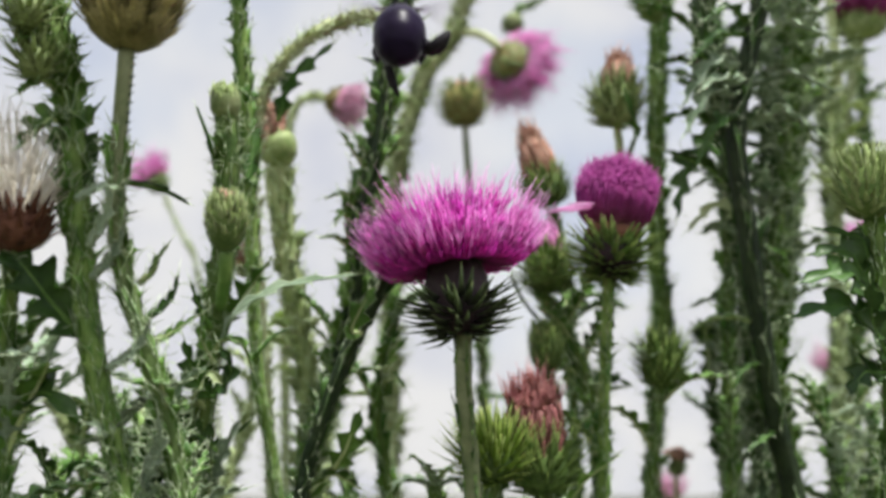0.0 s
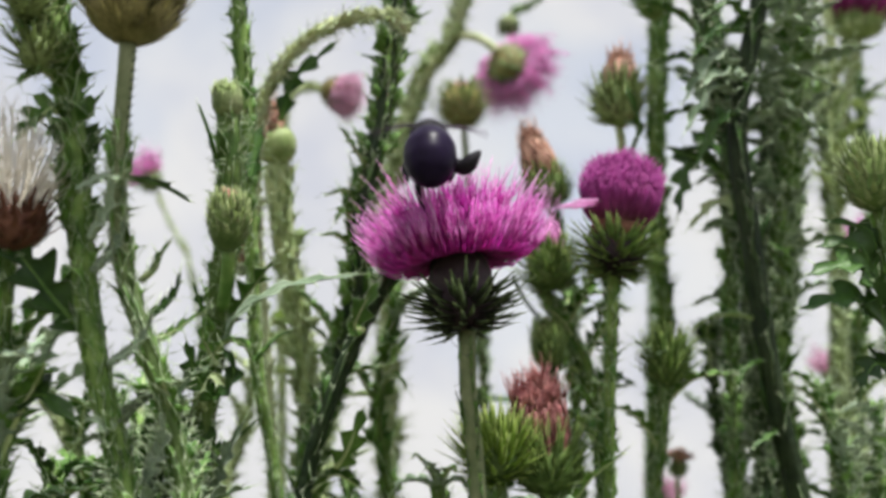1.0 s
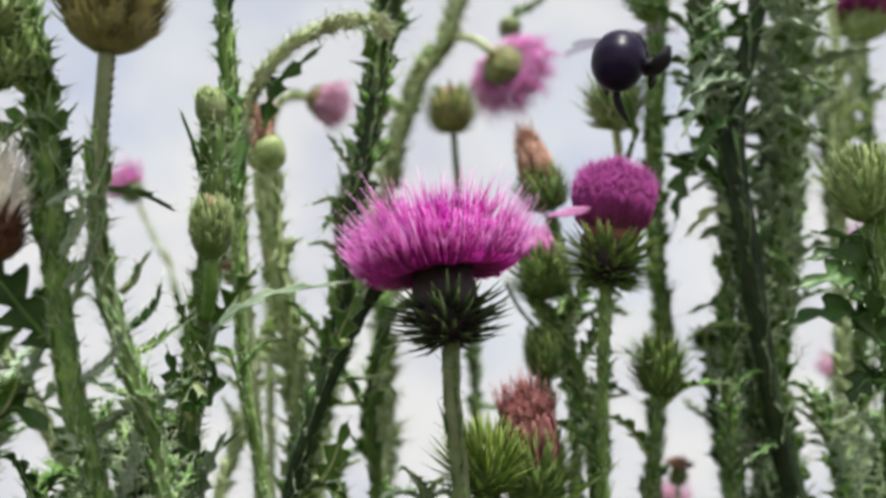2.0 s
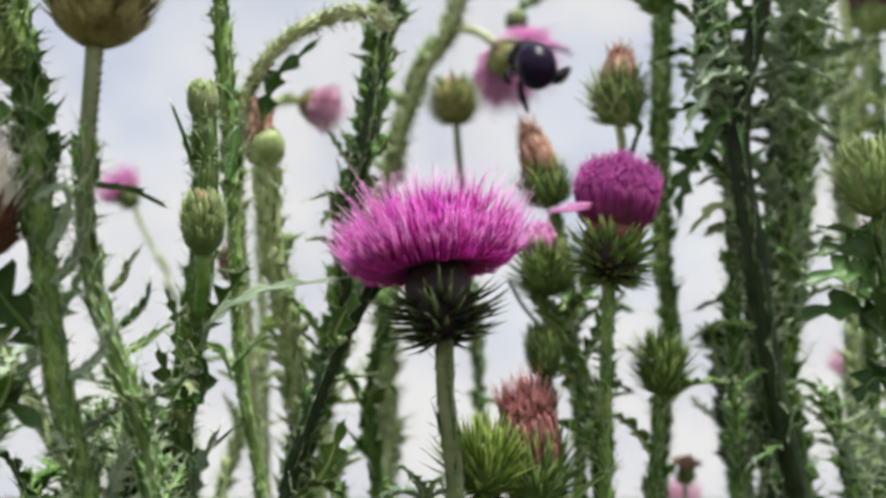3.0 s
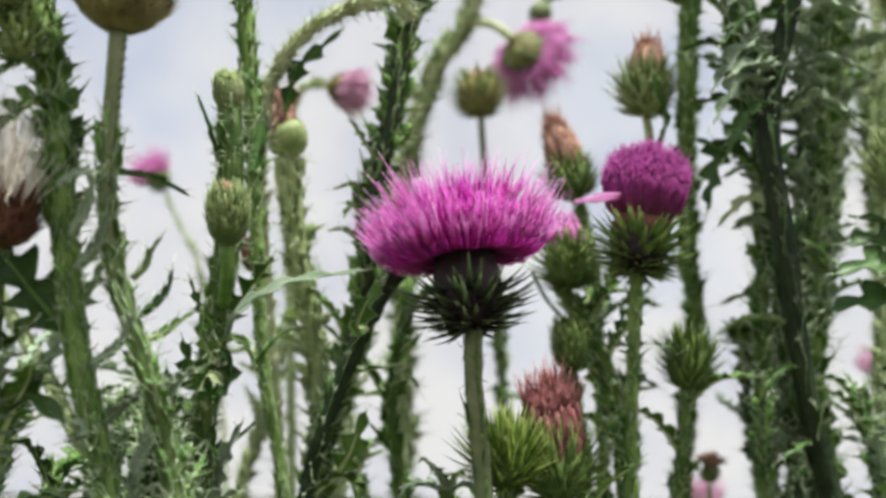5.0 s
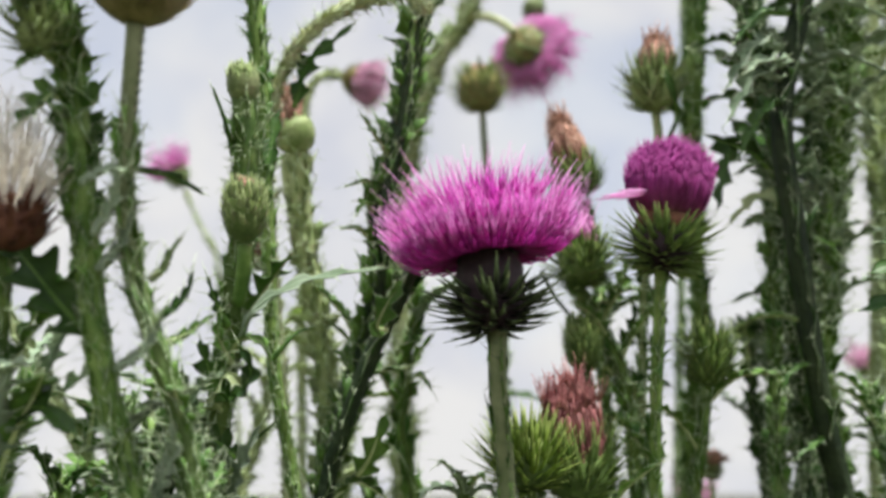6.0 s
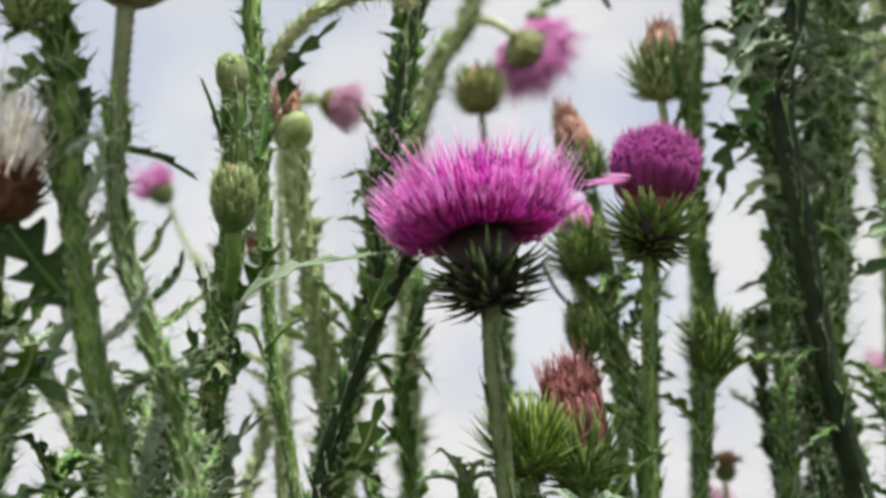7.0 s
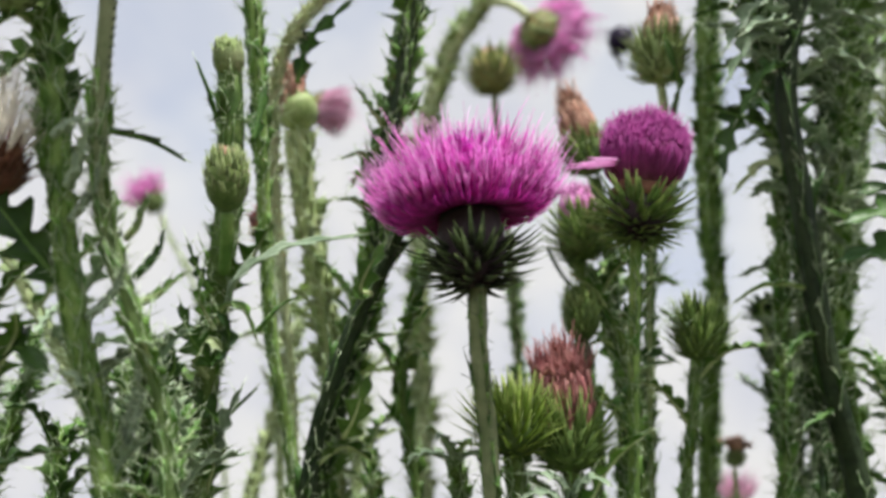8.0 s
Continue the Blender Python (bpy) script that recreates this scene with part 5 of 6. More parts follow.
def right_edge_thistle():
    root, rng = thistle("thistle with a large spiny yellow green bud",
        [(0.1592, 0.2990, 0.9609), (0.1612, 0.3024, 0.9486), (0.1629, 0.3076, 0.9296), (0.1639, 0.3154, 0.9043), (0.1646, 0.3246, 0.8773)], 0.0020, 0.0028, 41, STEM, LEAF, 4, 0.010, 0.0035, 0.0035)
    flower_head(root, (0.1585, 0.2991, 0.9600), (-0.098, -0.262, 0.960), 0.0074, 0.0175, (170, 0.0062, 0.0009, 20, 84, 0.05, 0.0), BRACT, BRACT_PALE, rng, "spiny yellow green bud", "bud", single=True)
    for a, b, c, w in (((0.1630, 0.3068, 0.9327), (0.1497, 0.2952, 0.9438), (0.1349, 0.2915, 0.9400), 0.0065), ((0.1632, 0.3084, 0.9264), (0.1479, 0.2975, 0.9345), (0.1327, 0.2947, 0.9311), 0.0060),
                       ((0.1625, 0.3059, 0.9359), (0.1511, 0.2978, 0.9502), (0.1393, 0.2949, 0.9489), 0.0060), ((0.1625, 0.3050, 0.9391), (0.1555, 0.3002, 0.9549), (0.1425, 0.2981, 0.9577), 0.0030),
                       ((0.1633, 0.3101, 0.9201), (0.1565, 0.2996, 0.9299), (0.1546, 0.2926, 0.9398), 0.0070), ((0.1632, 0.3109, 0.9169), (0.1544, 0.3050, 0.9163), (0.1488, 0.3040, 0.9099), 0.005)):
        leaf(root, (a, Vector(a).lerp(Vector(b), 0.6), b, c), w * 1.7, (-0.1, -0.85, 0.5), rng, LEAF_DARK, 4, 0.35, 0.3, 0.003, "bright glossy green leaf")
    return root


def pink_bloom(label, x_top, size, mat, seed, facing, points, bud=False):
    """A small far thistle: a thin stalk with one bloom."""
    root, rng = thistle(label, points, 0.0008, 0.0016, seed, STEM_PALE, LEAF_PALE, 2, 0.018, 0.002, 0.002, group="far thistle blooms")
    head, top, ax, u, v = flower_head(root, x_top, facing, size * 0.42, size * 0.8, (70, size * 0.35, 0.0011, 10, 80, 0.05, 0.05), BRACT, BRACT_PALE, rng, "small head with pink florets")
    florets(head, top, ax, u, v, mat, rng, 150, size * 0.85, size * 0.72, size * 0.36, 85, "closed" if bud else "open", 0.0004, 2)
    return root


main_thistle_ob = main_thistle()
second_thistle_ob = second_thistle()
left_stalk_ob = left_stalk()
overhead_thistle_ob = overhead_thistle()
fluffy_thistle_ob = fluffy_thistle()
slanting_stalk_ob = slanting_stalk()
bud_thistle_ob = bud_thistle()
tall_back_stalk_ob = tall_back_stalk()
arching_thistle_ob = arching_thistle()
round_bud_thistle_ob = round_bud_thistle()
nodding_pink_thistle_ob = nodding_pink_thistle()
dark_stalk_ob = dark_stalk()
leaning_dark_stalk_ob = leaning_dark_stalk()
spiky_thin_stalk_ob = spiky_thin_stalk()
low_leaves_thistle_ob = low_leaves_thistle()
hanging_pink_thistle_ob = hanging_pink_thistle()
upright_bud_thistle_ob = upright_bud_thistle()
small_nodding_bud_ob = small_nodding_bud()
dry_tuft_thistle_ob = dry_tuft_thistle()
pale_head_thistle_ob = pale_head_thistle()
egg_bud_thistle_ob = egg_bud_thistle()
red_tuft_thistle_ob = red_tuft_thistle()
lime_bud_thistle_ob = lime_bud_thistle()
right_bud_thistle_ob = right_bud_thistle()
tan_bud_thistle_ob = tan_bud_thistle()
ribbed_stalk_ob = ribbed_stalk()
big_right_stalk_ob = big_right_stalk()
small_dark_stalk_ob = small_dark_stalk()
bent_right_stalk_ob = bent_right_stalk()
bare_stalk_ob = bare_stalk()
crowded_right_stalk_ob = crowded_right_stalk()
far_right_thistle_ob = far_right_thistle()
right_edge_thistle_ob = right_edge_thistle()
far_left = pink_bloom("far thistle with a bright pink bloom on a thin stalk", (-0.1711, 0.5740, 1.0693), 0.0155, PINK, 51, (-0.567, -0.264, 0.780),
    [(-0.1708, 0.5744, 1.0680), (-0.1662, 0.5784, 1.0548), (-0.1577, 0.5838, 1.0376), (-0.1511, 0.5890, 1.0203), (-0.1494, 0.6294, 0.9464), (-0.1476, 0.6483, 0.8751)])
pink_bloom("far thistle with a pale pink bloom", (0.2537, 0.6684, 0.9564), 0.0135, FADED, 52, (-0.216, -0.269, 0.939), [(0.2540, 0.6687, 0.9554), (0.2558, 0.6769, 0.9250), (0.2559, 0.6900, 0.8751)])
pink_bloom("far thistle with a pale pink bloom near the ground line", (0.1429, 0.6785, 0.8744), 0.0145, FADED, 53, (-0.021, -0.256, 0.966), [(0.1429, 0.6788, 0.8733), (0.1434, 0.6812, 0.8644), (0.1438, 0.6841, 0.8537)])
pink_bloom("far thistle with a pink bloom beside the spiny bud", (0.2515, 0.5802, 1.0145), 0.014, PINK, 54, (-0.216, -0.269, 0.939), [(0.2515, 0.5804, 1.0135), (0.2516, 0.5917, 0.9708), (0.2538, 0.6273, 0.8757)])
pink_bloom("far thistle with a faded peach bloom", (0.1265, 0.5059, 0.8922), 0.0085, TAN, 55, (0.120, -0.241, 0.963), [(0.1265, 0.5061, 0.8914), (0.1268, 0.5085, 0.8822), (0.1270, 0.5120, 0.8689)], True)


def leafy_shoot(top, seed, material, wing_material, stem_material, leaves, size, span):
    """A leafy thistle shoot in the thicket."""
    p = Vector(top)
    rng = random.Random(seed)
    side = rng.uniform(-0.02, 0.02)
    return thistle("leafy spiny thistle shoot in the thicket", [p, p + Vector((side * 0.3, 0.002, -0.03)), p + Vector((side, 0.004, -0.09))],
        0.0014, 0.0026, seed, stem_material, wing_material, 4, 0.009, 0.006, 0.004, random_leaves=leaves, leaf_mat=material, leaf_size=size,
        leaf_span=(p.z - span, p.z), group="leafy thistle shoots")[0]


LOW_SHOOTS = (((-0.0624, 0.3255, 0.9088), LEAF_DARK), ((-0.0442, 0.3056, 0.8948), LEAF_GREY), ((-0.0816, 0.3417, 0.917), LEAF_GREY), ((-0.0138, 0.399, 0.8924), LEAF), ((-0.0948, 0.3255, 0.8933), LEAF_DARK))
SHOOTS = (((-0.1152, 0.3370, 0.9258), LEAF_GREY), ((-0.0521, 0.3086, 0.9005), LEAF_DARK),
          ((-0.0743, 0.3422, 0.9100), LEAF),
          ((0.1511, 0.4469, 0.8890), LEAF_GREY),
          ((0.1946, 0.4232, 0.9171), LEAF_GREY),  ((-0.0341, 0.4565, 0.9379), LEAF_PALE), ((-0.0665, 0.4591, 0.9547), LEAF_PALE),
          ((0.1978, 0.4538, 1.0790), LEAF_PALE), ((0.1673, 0.4191, 1.0803), LEAF_DARK), ((0.1435, 0.4141, 1.0900), LEAF_DARK), ((0.1430, 0.4025, 1.0548), LEAF_GREY), ((0.1771, 0.4141, 0.9055), LEAF_GREY), 
          ((0.1976, 0.4444, 1.0585), LEAF_PALE), ((0.1866, 0.4241, 1.0896), LEAF), ((0.2391, 0.5185, 1.1135), LEAF), ((0.1836, 0.4449, 1.0885), LEAF_GREY),
          ((0.172, 0.4145, 0.9248), LEAF), ((0.1435, 0.4463, 0.9478), LEAF_GREY), ((0.2005, 0.4506, 0.9593), LEAF))
for k, (spot, kind_of_leaf) in enumerate(SHOOTS):
    pale = kind_of_leaf is LEAF_PALE
    dark = kind_of_leaf is LEAF_DARK
    leafy_shoot(spot, 200 + k, kind_of_leaf, LEAF_PALE if pale else LEAF_DARK if dark else LEAF, STEM_PALE if pale else STEM_SHADED if dark else STEM, 8, 0.026, 0.06)


for k, (spot, kind_of_leaf) in enumerate(LOW_SHOOTS):
    leafy_shoot(spot, 260 + k, kind_of_leaf, LEAF, STEM, 6, 0.021, 0.045)


# ---- the bee ----
def ball(shape, center, radii, rings=12, segs=18, bands=0.0, turn=None):
    """A rounded body, long along y; bands groove it into segments."""
    verts, along = [], []
    for i in range(rings + 1):
        a = math.pi * i / rings
        for k in range(segs):
            q = 2 * math.pi * k / segs
            r = math.sin(a) * (1 - bands * (0.5 + 0.5 * math.cos(a * 12)))
            p = Vector((radii[0] * r * math.cos(q), -radii[1] * math.cos(a), radii[2] * r * math.sin(q)))
            verts.append(Vector(center) + (turn @ p if turn else p))
            along.append(i / rings)
    faces = [(i * segs + k, i * segs + (k + 1) % segs, (i + 1) * segs + (k + 1) % segs, (i + 1) * segs + k) for i in range(rings) for k in range(segs)]
    shape.put(verts, faces, along)


def bee():
    rng = random.Random(90)
    root = thing("bee", (0, 0, 0), "large black glossy carpenter bee hovering over the blooms", "bee")
    tilt = Matrix.Rotation(radians(58), 3, "X")
    s = Shape()
    ball(s, (0, -0.0040, -0.0015), (0.0077, 0.0098, 0.0078), 24, 24, 0.02, tilt)
    part("abdomen", s, CHITIN, root, "rounded glossy black abdomen")
    s = Shape()
    ball(s, (0, 0.0066, 0.0052), (0.0058, 0.0058, 0.0054), 12, 18)
    thorax = part("thorax", s, FUR, root, "furry black thorax")
    f = Shape()
    for i in range(420):
        z = 1 - 2 * (i + 0.5) / 420
        q = i * 2.39996
        w = Vector((math.sqrt(1 - z * z) * math.cos(q), math.sqrt(1 - z * z) * math.sin(q), z))
        p = Vector((w.x * 0.0056, 0.0066 + w.y * 0.0056, 0.0052 + w.z * 0.0052))
        spine(f, p, w + Vector((rng.uniform(-0.3, 0.3), -0.4, rng.uniform(-0.3, 0.3))), 0.0014, 0.00012)
    part("hair", f, FUR, thorax, kind="stuff")
    s = Shape()
    ball(s, (0, 0.0132, 0.0044), (0.0042, 0.0026, 0.0036), 10, 16)
    head = part("head", s, CHITIN, root)
    for sx in (-1, 1):
        s = Shape()
        ball(s, (sx * 0.0036, 0.0136, 0.0048), (0.0012, 0.0014, 0.0024), 8, 12)
        part("eye", s, CHITIN, head)
        s = Shape()
        sweep(s, spline(((sx * 0.0014, 0.0150, 0.0062), (sx * 0.0030, 0.0172, 0.0078), (sx * 0.0056, 0.0182, 0.0062)), 6), [0.0003] * 6, 5)
        part("antenna", s, CHITIN, head)
    for sx in (-1, 1):
        for a, knee, foot, fat in (((0.003, 0.0100, 0.001), (0.0060, 0.0115, -0.002), (0.0045, 0.0120, -0.006), 1.0),
                              ((0.0035, 0.0070, 0.000), (0.0070, 0.0060, -0.003), (0.0060, 0.0040, -0.008), 1.0),
                              ((0.0035, 0.0040, -0.001), (0.0098, 0.0000, -0.004), (0.0142, -0.0030, 0.0002), 2.4) if sx > 0 else ((0.0025, 0.0040, -0.001), (0.0030, 0.0020, -0.010), (0.0000, 0.0010, -0.018), 1.2)):
            s = Shape()
            pts = spline([(sx * x, y, z) for x, y, z in (a, knee, foot)], 9)
            sweep(s, pts, [fat * r for r in (0.0008, 0.0010, 0.0011, 0.0009, 0.0010, 0.0011, 0.0010, 0.0007, 0.0003)], 6)
            bristles = Shape()
            for k in range(26):
                j = rng.randrange(2, 8)
                spine(bristles, pts[j], Vector((rng.uniform(-1, 1), rng.uniform(-1, 1), rng.uniform(-1, 0.3))), 0.0013, 0.0001)
            leg = part("leg", s, FUR, root)
            part("bristle", bristles, FUR, leg, kind="stuff")
    wings = []
    for sx in (-1, 1):
        for name, hinge, length, width, sweep_back in (("forewing", (sx * 0.0035, 0.0080, 0.0092), 0.0140, 0.0050, 0.55), ("hindwing", (sx * 0.0035, 0.0050, 0.0086), 0.0100, 0.0040, 0.95)):
            s = Shape()
            verts, along, n, m = [], [], 11, 5
            for i in range(n):
                h = i / (n - 1)
                w = width * (math.sin(math.pi * min(1, 0.08 + h * 0.92)) ** 0.6 + 0.05) * (0.5 + 0.6 * h)
                for j in range(m):
                    c = j / (m - 1) - 0.35
                    verts.append(Vector((sx * length * h, -sweep_back * length * h - c * w, 0.0006 * math.sin(h * 3) + 0.0002 * math.cos(j * 3))))
                    along.append(h)
            low = [v - Vector((0, 0, 0.00012)) for v in verts]
            k = len(verts)
            faces = []
            for i in range(n - 1):
                for j in range(m - 1):
                    a = i * m + j
                    faces += [(a, a + 1, a + m + 1, a + m), (k + a, k + a + m, k + a + m + 1, k + a + 1)]
                for j in (0, m - 1):
                    a = i * m + j
                    faces.append((a, a + m, a + m + k, a + k))
            s.put(verts + low, faces, along * 2)
            wing = part(name, s, WING, root, "smoky translucent wing")
            wings.append((wing, hinge, sx))
    return root, wings


bee_body, bee_wings = bee()

# seconds, place, heading (degrees), nose up (degrees), bank (degrees)
BEE_PATH = [
    (0.0, (0.0252, 0.2690, 1.0104), 8, 14, 0),
    (0.1, (0.0274, 0.2711, 1.0039), 8, 14, 0),
    (0.2, (0.0293, 0.2740, 0.9942), 8, 14, 0),
    (0.3, (0.0302, 0.2760, 0.9880), 8, 14, 0),
    (0.4, (0.0315, 0.2778, 0.9823), 8, 14, 0),
    (0.5, (0.0316, 0.2791, 0.9783), 8, 14, 0),
    (0.6, (0.0316, 0.2803, 0.9755), 8, 14, 0),
    (0.7, (0.0304, 0.2813, 0.9731), 8, 14, 0),
    (0.8, (0.0299, 0.2819, 0.9720), 8, 14, 0),
    (0.9, (0.0303, 0.2821, 0.9730), 8, 14, 0),
    (1.0, (0.0311, 0.2817, 0.9764), 8, 14, 0),
    (1.1, (0.0354, 0.2794, 0.9797), 8, 14, 0),
    (1.2, (0.0419, 0.2768, 0.9848), 8, 14, 0),
    (1.3, (0.0512, 0.2714, 0.9859), -14, 12, -14),
    (1.4, (0.0609, 0.2711, 0.9917), -26, 12, -14),
    (1.5, (0.0727, 0.2715, 0.9958), -38, 12, -14),
    (1.6, (0.0816, 0.2726, 0.9977), -38, 12, -14),
    (1.7, (0.0859, 0.2774, 0.9996), -38, 12, -14),
    (2.0, (0.0916, 0.2827, 1.0053), -20, 5, 0),
    (2.4, (0.0898, 0.3034, 1.0159), -20, 5, 0),
    (2.8, (0.0799, 0.3283, 1.0260), 25, 12, 0),
    (2.9, (0.0732, 0.3469, 1.0335), 25, 12, 0),
    (3.0, (0.0645, 0.3624, 1.0413), 25, 12, 0),
    (3.1, (0.0557, 0.3703, 1.0486), 25, 12, 0),
    (3.2, (0.0438, 0.3760, 1.0578), 25, 12, 0),
    (3.3, (0.0360, 0.3717, 1.0627), 25, 12, 0),
    (3.4, (0.0281, 0.3519, 1.0638), 25, 12, 0),
    (3.5, (0.0204, 0.3322, 1.0658), 25, 12, 0),
    (3.8, (-0.0048, 0.3267, 1.0892), 17, 5, 0),
    (4.5, (-0.0278, 0.3537, 1.1320), 10, 5, 0),
    (5.5, (0.0184, 0.4026, 1.1600), 0, 5, 0),
    (6.5, (0.0709, 0.4184, 1.1335), -10, 5, 0),
    (7.0, (0.0854, 0.4243, 1.1078), -10, 4, 0),
    (7.2, (0.0866, 0.4287, 1.0980), -10, 4, 0),
    (7.3, (0.0864, 0.4301, 1.0950), -10, 4, 0),
    (7.4, (0.0872, 0.4407, 1.0973), -10, 4, 0),
    (7.5, (0.0895, 0.4516, 1.0993), -10, 4, 0),
    (7.6, (0.0893, 0.4623, 1.1000), -10, 4, 0),
    (7.7, (0.0897, 0.4821, 1.1059), -10, 4, 0),
    (7.8, (0.0886, 0.5107, 1.1169), -10, 4, 0),
    (8.0, (0.0842, 0.5674, 1.1403), -10, 4, 0),
]


def sway(ob, rows):
    """The wind rocks a thistle about its foot: seconds, degrees to the side, rise."""
    foot = ob.location.copy()
    walk(ob, [(t, pose(foot.x, foot.y, foot.z + rise, 0, lean, 0)) for t, lean, rise in rows])


def motions():
    walk(bee_body, [(t, pose(x, y, z, up, bank, heading)) for t, (x, y, z), heading, up, bank in BEE_PATH])
    for wing, hinge, sx in bee_wings:
        walk(wing, [(k / 30, pose(*hinge, 0, sx * (-48 if k % 2 else 22), 0)) for k in range(241)])
    sway(main_thistle_ob, [(0.0, -0.000, -0.0000), (0.5, -0.038, -0.0003), (1.0, -0.017, -0.0001), (1.5, 0.017, 0.0001), (3.0, -0.079, -0.0000), (3.5, -0.002, -0.0001), (4.0, -0.041, 0.0006), (4.5, 0.030, 0.0001), (6.0, -0.030, 0.0002), (6.5, -0.036, 0.0002), (7.0, -0.017, 0.0001), (7.5, 0.024, 0.0003), (8.0, 0.053, 0.0005)])
    sway(second_thistle_ob, [(0.0, 0.000, 0.0000), (0.5, -0.008, -0.0005), (1.0, 0.023, -0.0004), (1.5, 0.048, 0.0000), (3.0, 0.055, -0.0004), (3.5, 0.074, -0.0004), (4.0, 0.003, 0.0000), (4.5, 0.036, -0.0004), (6.0, 0.207, -0.0000), (6.5, 0.143, -0.0004), (7.0, -0.000, -0.0010), (7.5, -0.053, -0.0011), (8.0, -0.118, -0.0010)])
    sway(overhead_thistle_ob, [(0.0, -0.000, -0.0000), (0.5, -0.021, -0.0012), (1.0, 0.000, -0.0011), (1.5, 0.099, 0.0001), (3.0, 0.116, -0.0005), (3.5, 0.121, -0.0005), (4.0, 0.094, -0.0003), (4.5, 0.154, -0.0007), (6.0, 0.020, -0.0011), (6.5, 0.043, -0.0015), (7.0, 0.096, -0.0031), (8.0, 0.096, -0.0031)])
    sway(fluffy_thistle_ob, [(0.0, 0.000, -0.0000), (0.5, -0.031, -0.0009), (1.0, -0.055, -0.0016), (1.5, -0.060, -0.0011), (3.0, 0.090, -0.0003), (3.5, 0.083, -0.0003), (4.0, 0.080, 0.0011), (4.5, 0.134, -0.0002), (6.0, -0.089, -0.0027), (6.5, -0.068, -0.0026), (7.0, -0.015, -0.0024), (7.5, 0.029, -0.0014), (8.0, -0.080, -0.0014)])
    sway(bud_thistle_ob, [(0.0, 0.000, -0.0000), (0.5, -0.026, -0.0012), (1.0, 0.034, -0.0013), (1.5, 0.066, -0.0005), (3.0, 0.002, -0.0001), (3.5, 0.058, -0.0007), (4.0, 0.011, -0.0009), (4.5, 0.051, -0.0012), (6.0, 0.051, -0.0003), (6.5, -0.053, -0.0018), (7.0, -0.010, -0.0018), (7.5, 0.091, -0.0021), (8.0, -0.008, -0.0018)])
    sway(nodding_pink_thistle_ob, [(0.0, 0.000, 0.0000), (1.0, -0.040, 0.0060), (1.5, -0.176, 0.0056), (3.5, -0.694, -0.0025), (4.5, -0.674, 0.0014), (6.0, 0.032, 0.0051), (6.5, -0.163, 0.0057), (7.0, -0.665, -0.0031), (8.0, -1.504, -0.0151)])
    sway(hanging_pink_thistle_ob, [(0.0, 0.000, -0.0000), (0.5, 0.058, -0.0001), (1.0, 0.007, -0.0015), (1.5, -0.059, -0.0013), (3.5, -0.255, 0.0001), (4.0, -0.414, 0.0002), (4.5, -0.390, -0.0008), (6.5, -0.208, 0.0009), (7.0, -0.273, 0.0023), (7.5, -0.370, 0.0032), (8.0, -0.426, 0.0020)])
    sway(upright_bud_thistle_ob, [(0.0, 0.000, -0.0000), (0.5, 0.029, 0.0003), (1.0, 0.036, -0.0003), (1.5, -0.090, -0.0015), (3.0, -0.255, 0.0008), (3.5, -0.231, 0.0007), (4.0, -0.319, -0.0000), (4.5, -0.279, 0.0002), (6.0, -0.136, 0.0013), (6.5, -0.163, 0.0017), (7.0, -0.235, 0.0035), (7.5, -0.257, 0.0042), (8.0, -0.363, 0.0035)])
    sway(dry_tuft_thistle_ob, [(0.0, 0.000, -0.0000), (0.5, 0.014, -0.0008), (1.0, 0.017, -0.0013), (1.5, 0.083, -0.0001), (3.0, 0.068, -0.0002), (3.5, 0.069, -0.0006), (4.0, 0.072, 0.0003), (4.5, 0.109, -0.0001), (6.0, -0.011, -0.0004), (6.5, 0.044, 0.0000), (7.0, 0.146, -0.0002), (7.5, 0.133, -0.0015), (8.0, 0.090, -0.0012)])
    sway(egg_bud_thistle_ob, [(0.0, 0.000, -0.0000), (0.5, -0.023, -0.0003), (1.0, -0.015, 0.0001), (1.5, 0.032, 0.0006), (3.0, -0.005, 0.0003), (3.5, 0.025, 0.0006), (4.0, 0.018, 0.0007), (4.5, 0.050, 0.0001), (6.0, 0.023, 0.0001), (6.5, -0.011, 0.0008), (7.0, 0.039, 0.0021), (7.5, 0.014, 0.0013), (8.0, 0.011, 0.0012)])
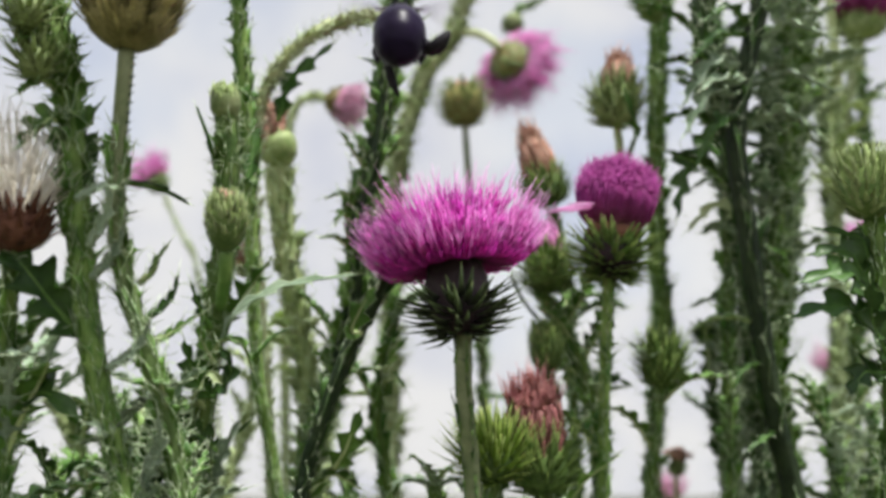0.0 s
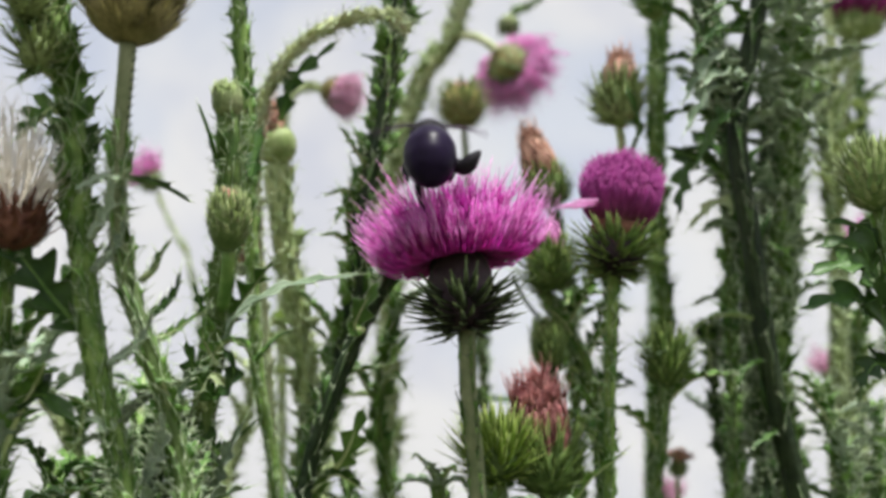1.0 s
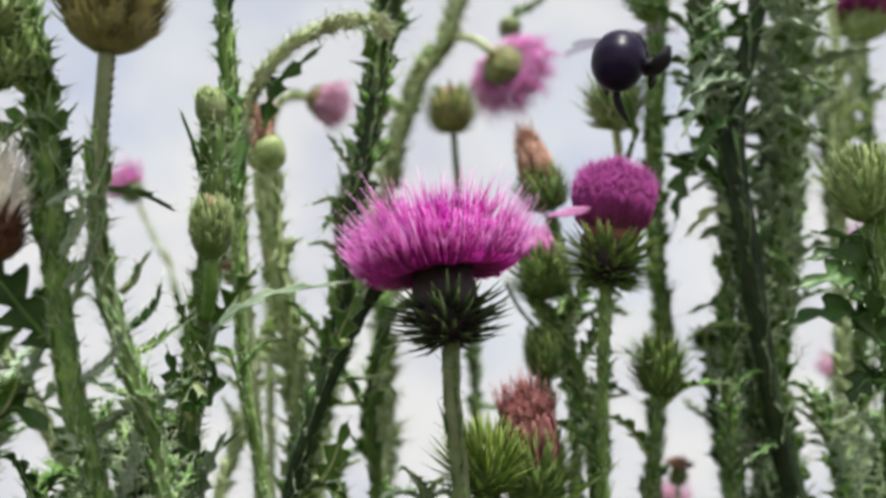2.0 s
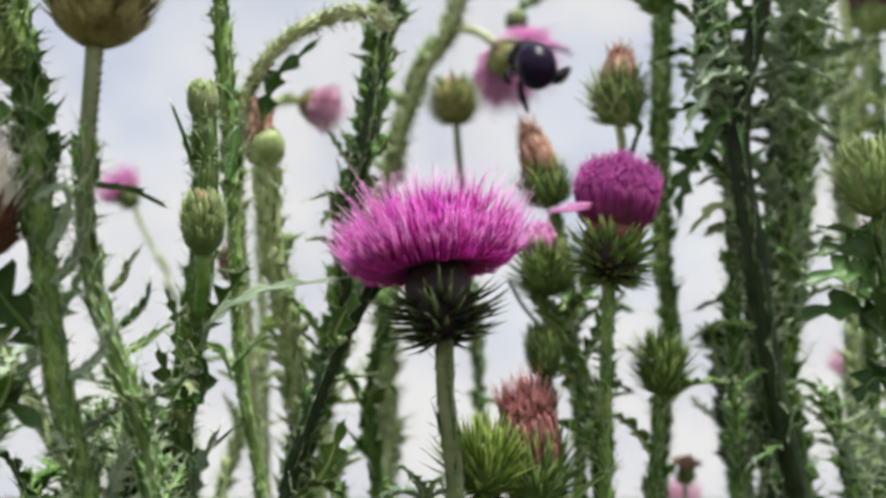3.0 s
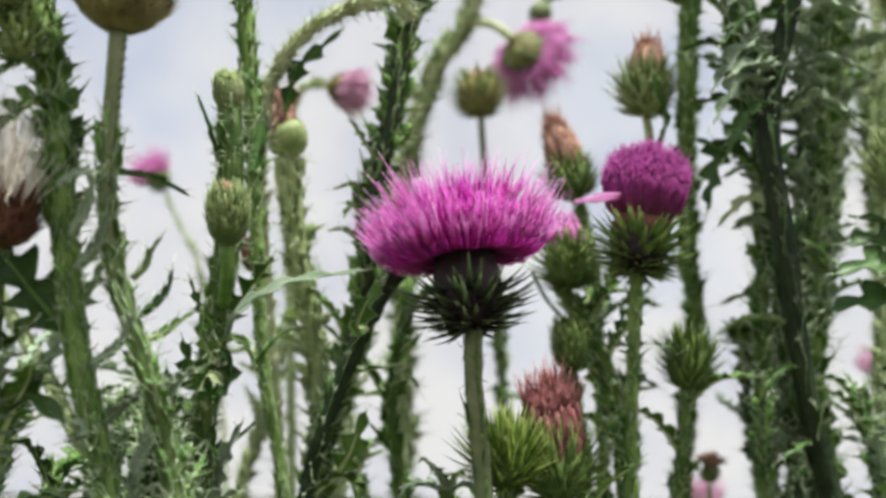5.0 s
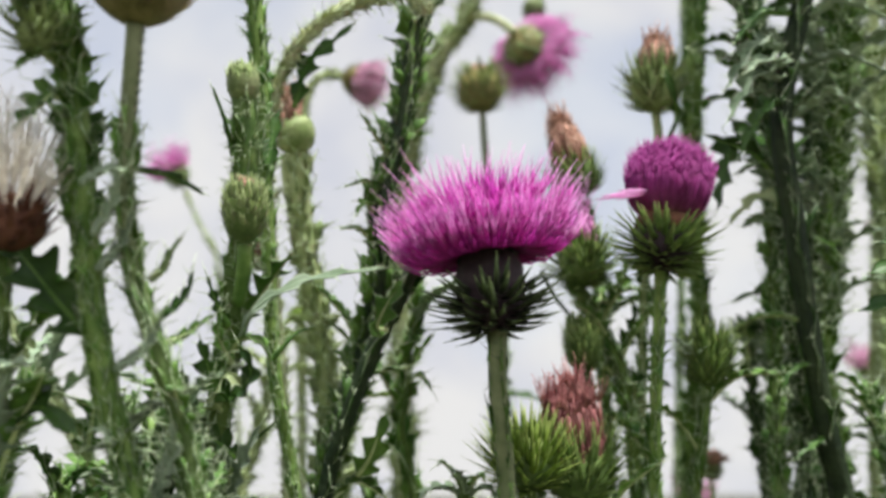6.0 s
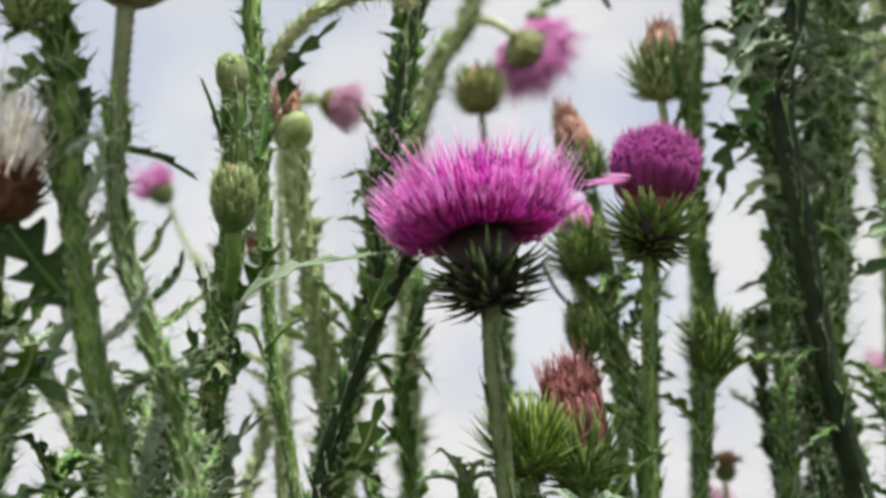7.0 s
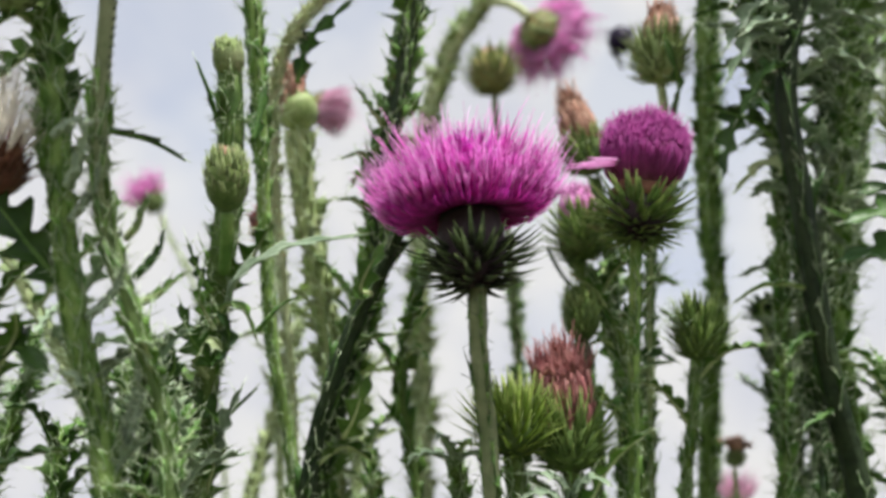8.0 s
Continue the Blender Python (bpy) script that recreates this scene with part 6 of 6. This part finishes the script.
    sway(right_bud_thistle_ob, [(0.0, 0.000, -0.0000), (0.5, 0.011, -0.0006), (1.0, 0.043, -0.0004), (1.5, 0.025, 0.0001), (3.0, -0.037, 0.0003), (3.5, 0.017, -0.0002), (4.0, -0.056, 0.0002), (4.5, -0.044, -0.0000), (6.5, 0.088, 0.0009), (8.0, -0.140, -0.0001)])
    sway(tan_bud_thistle_ob, [(0.0, 0.000, 0.0000), (0.5, 0.003, -0.0008), (1.0, 0.022, -0.0004), (1.5, 0.076, 0.0005), (3.0, 0.039, -0.0007), (3.5, 0.059, -0.0004), (4.0, 0.075, 0.0001), (4.5, 0.081, -0.0008), (6.0, 0.035, -0.0004), (6.5, 0.053, -0.0005), (7.0, 0.200, 0.0005), (7.5, 0.156, 0.0007), (8.0, 0.052, 0.0003)])
    sway(big_right_stalk_ob, [(0.0, -0.000, 0.0000), (0.5, -0.034, -0.0006), (1.0, -0.025, -0.0001), (1.5, 0.031, -0.0000), (3.0, -0.028, -0.0008), (3.5, 0.012, -0.0005), (4.0, 0.001, -0.0004), (4.5, 0.012, -0.0008), (6.0, -0.043, -0.0011), (6.5, -0.070, -0.0010), (7.0, 0.031, -0.0010), (7.5, 0.026, -0.0006), (8.0, -0.001, -0.0001)])
    sway(arching_thistle_ob, [(0.0, 0.000, 0.0000), (0.5, -0.025, -0.0013), (1.0, 0.063, -0.0012), (1.5, -0.015, -0.0007), (3.5, -0.004, -0.0005), (4.0, -0.143, -0.0013), (4.5, -0.002, -0.0010), (6.0, -0.017, -0.0012), (6.5, -0.288, -0.0022), (7.0, -0.184, -0.0023), (7.5, 0.010, -0.0020), (8.0, 0.084, -0.0015)])
    sway(far_left, [(0.0, 0.000, -0.0000), (0.5, -0.028, 0.0025), (1.0, -0.046, 0.0032), (1.5, -0.367, 0.0023), (3.0, -0.987, -0.0069), (3.5, -0.875, -0.0071), (4.0, -0.763, -0.0051), (4.5, -1.132, -0.0005), (6.0, 0.401, -0.0010), (6.5, 0.130, -0.0017), (7.0, -0.458, -0.0001), (7.5, -1.180, -0.0112), (8.0, -1.757, -0.0182)])


motions()
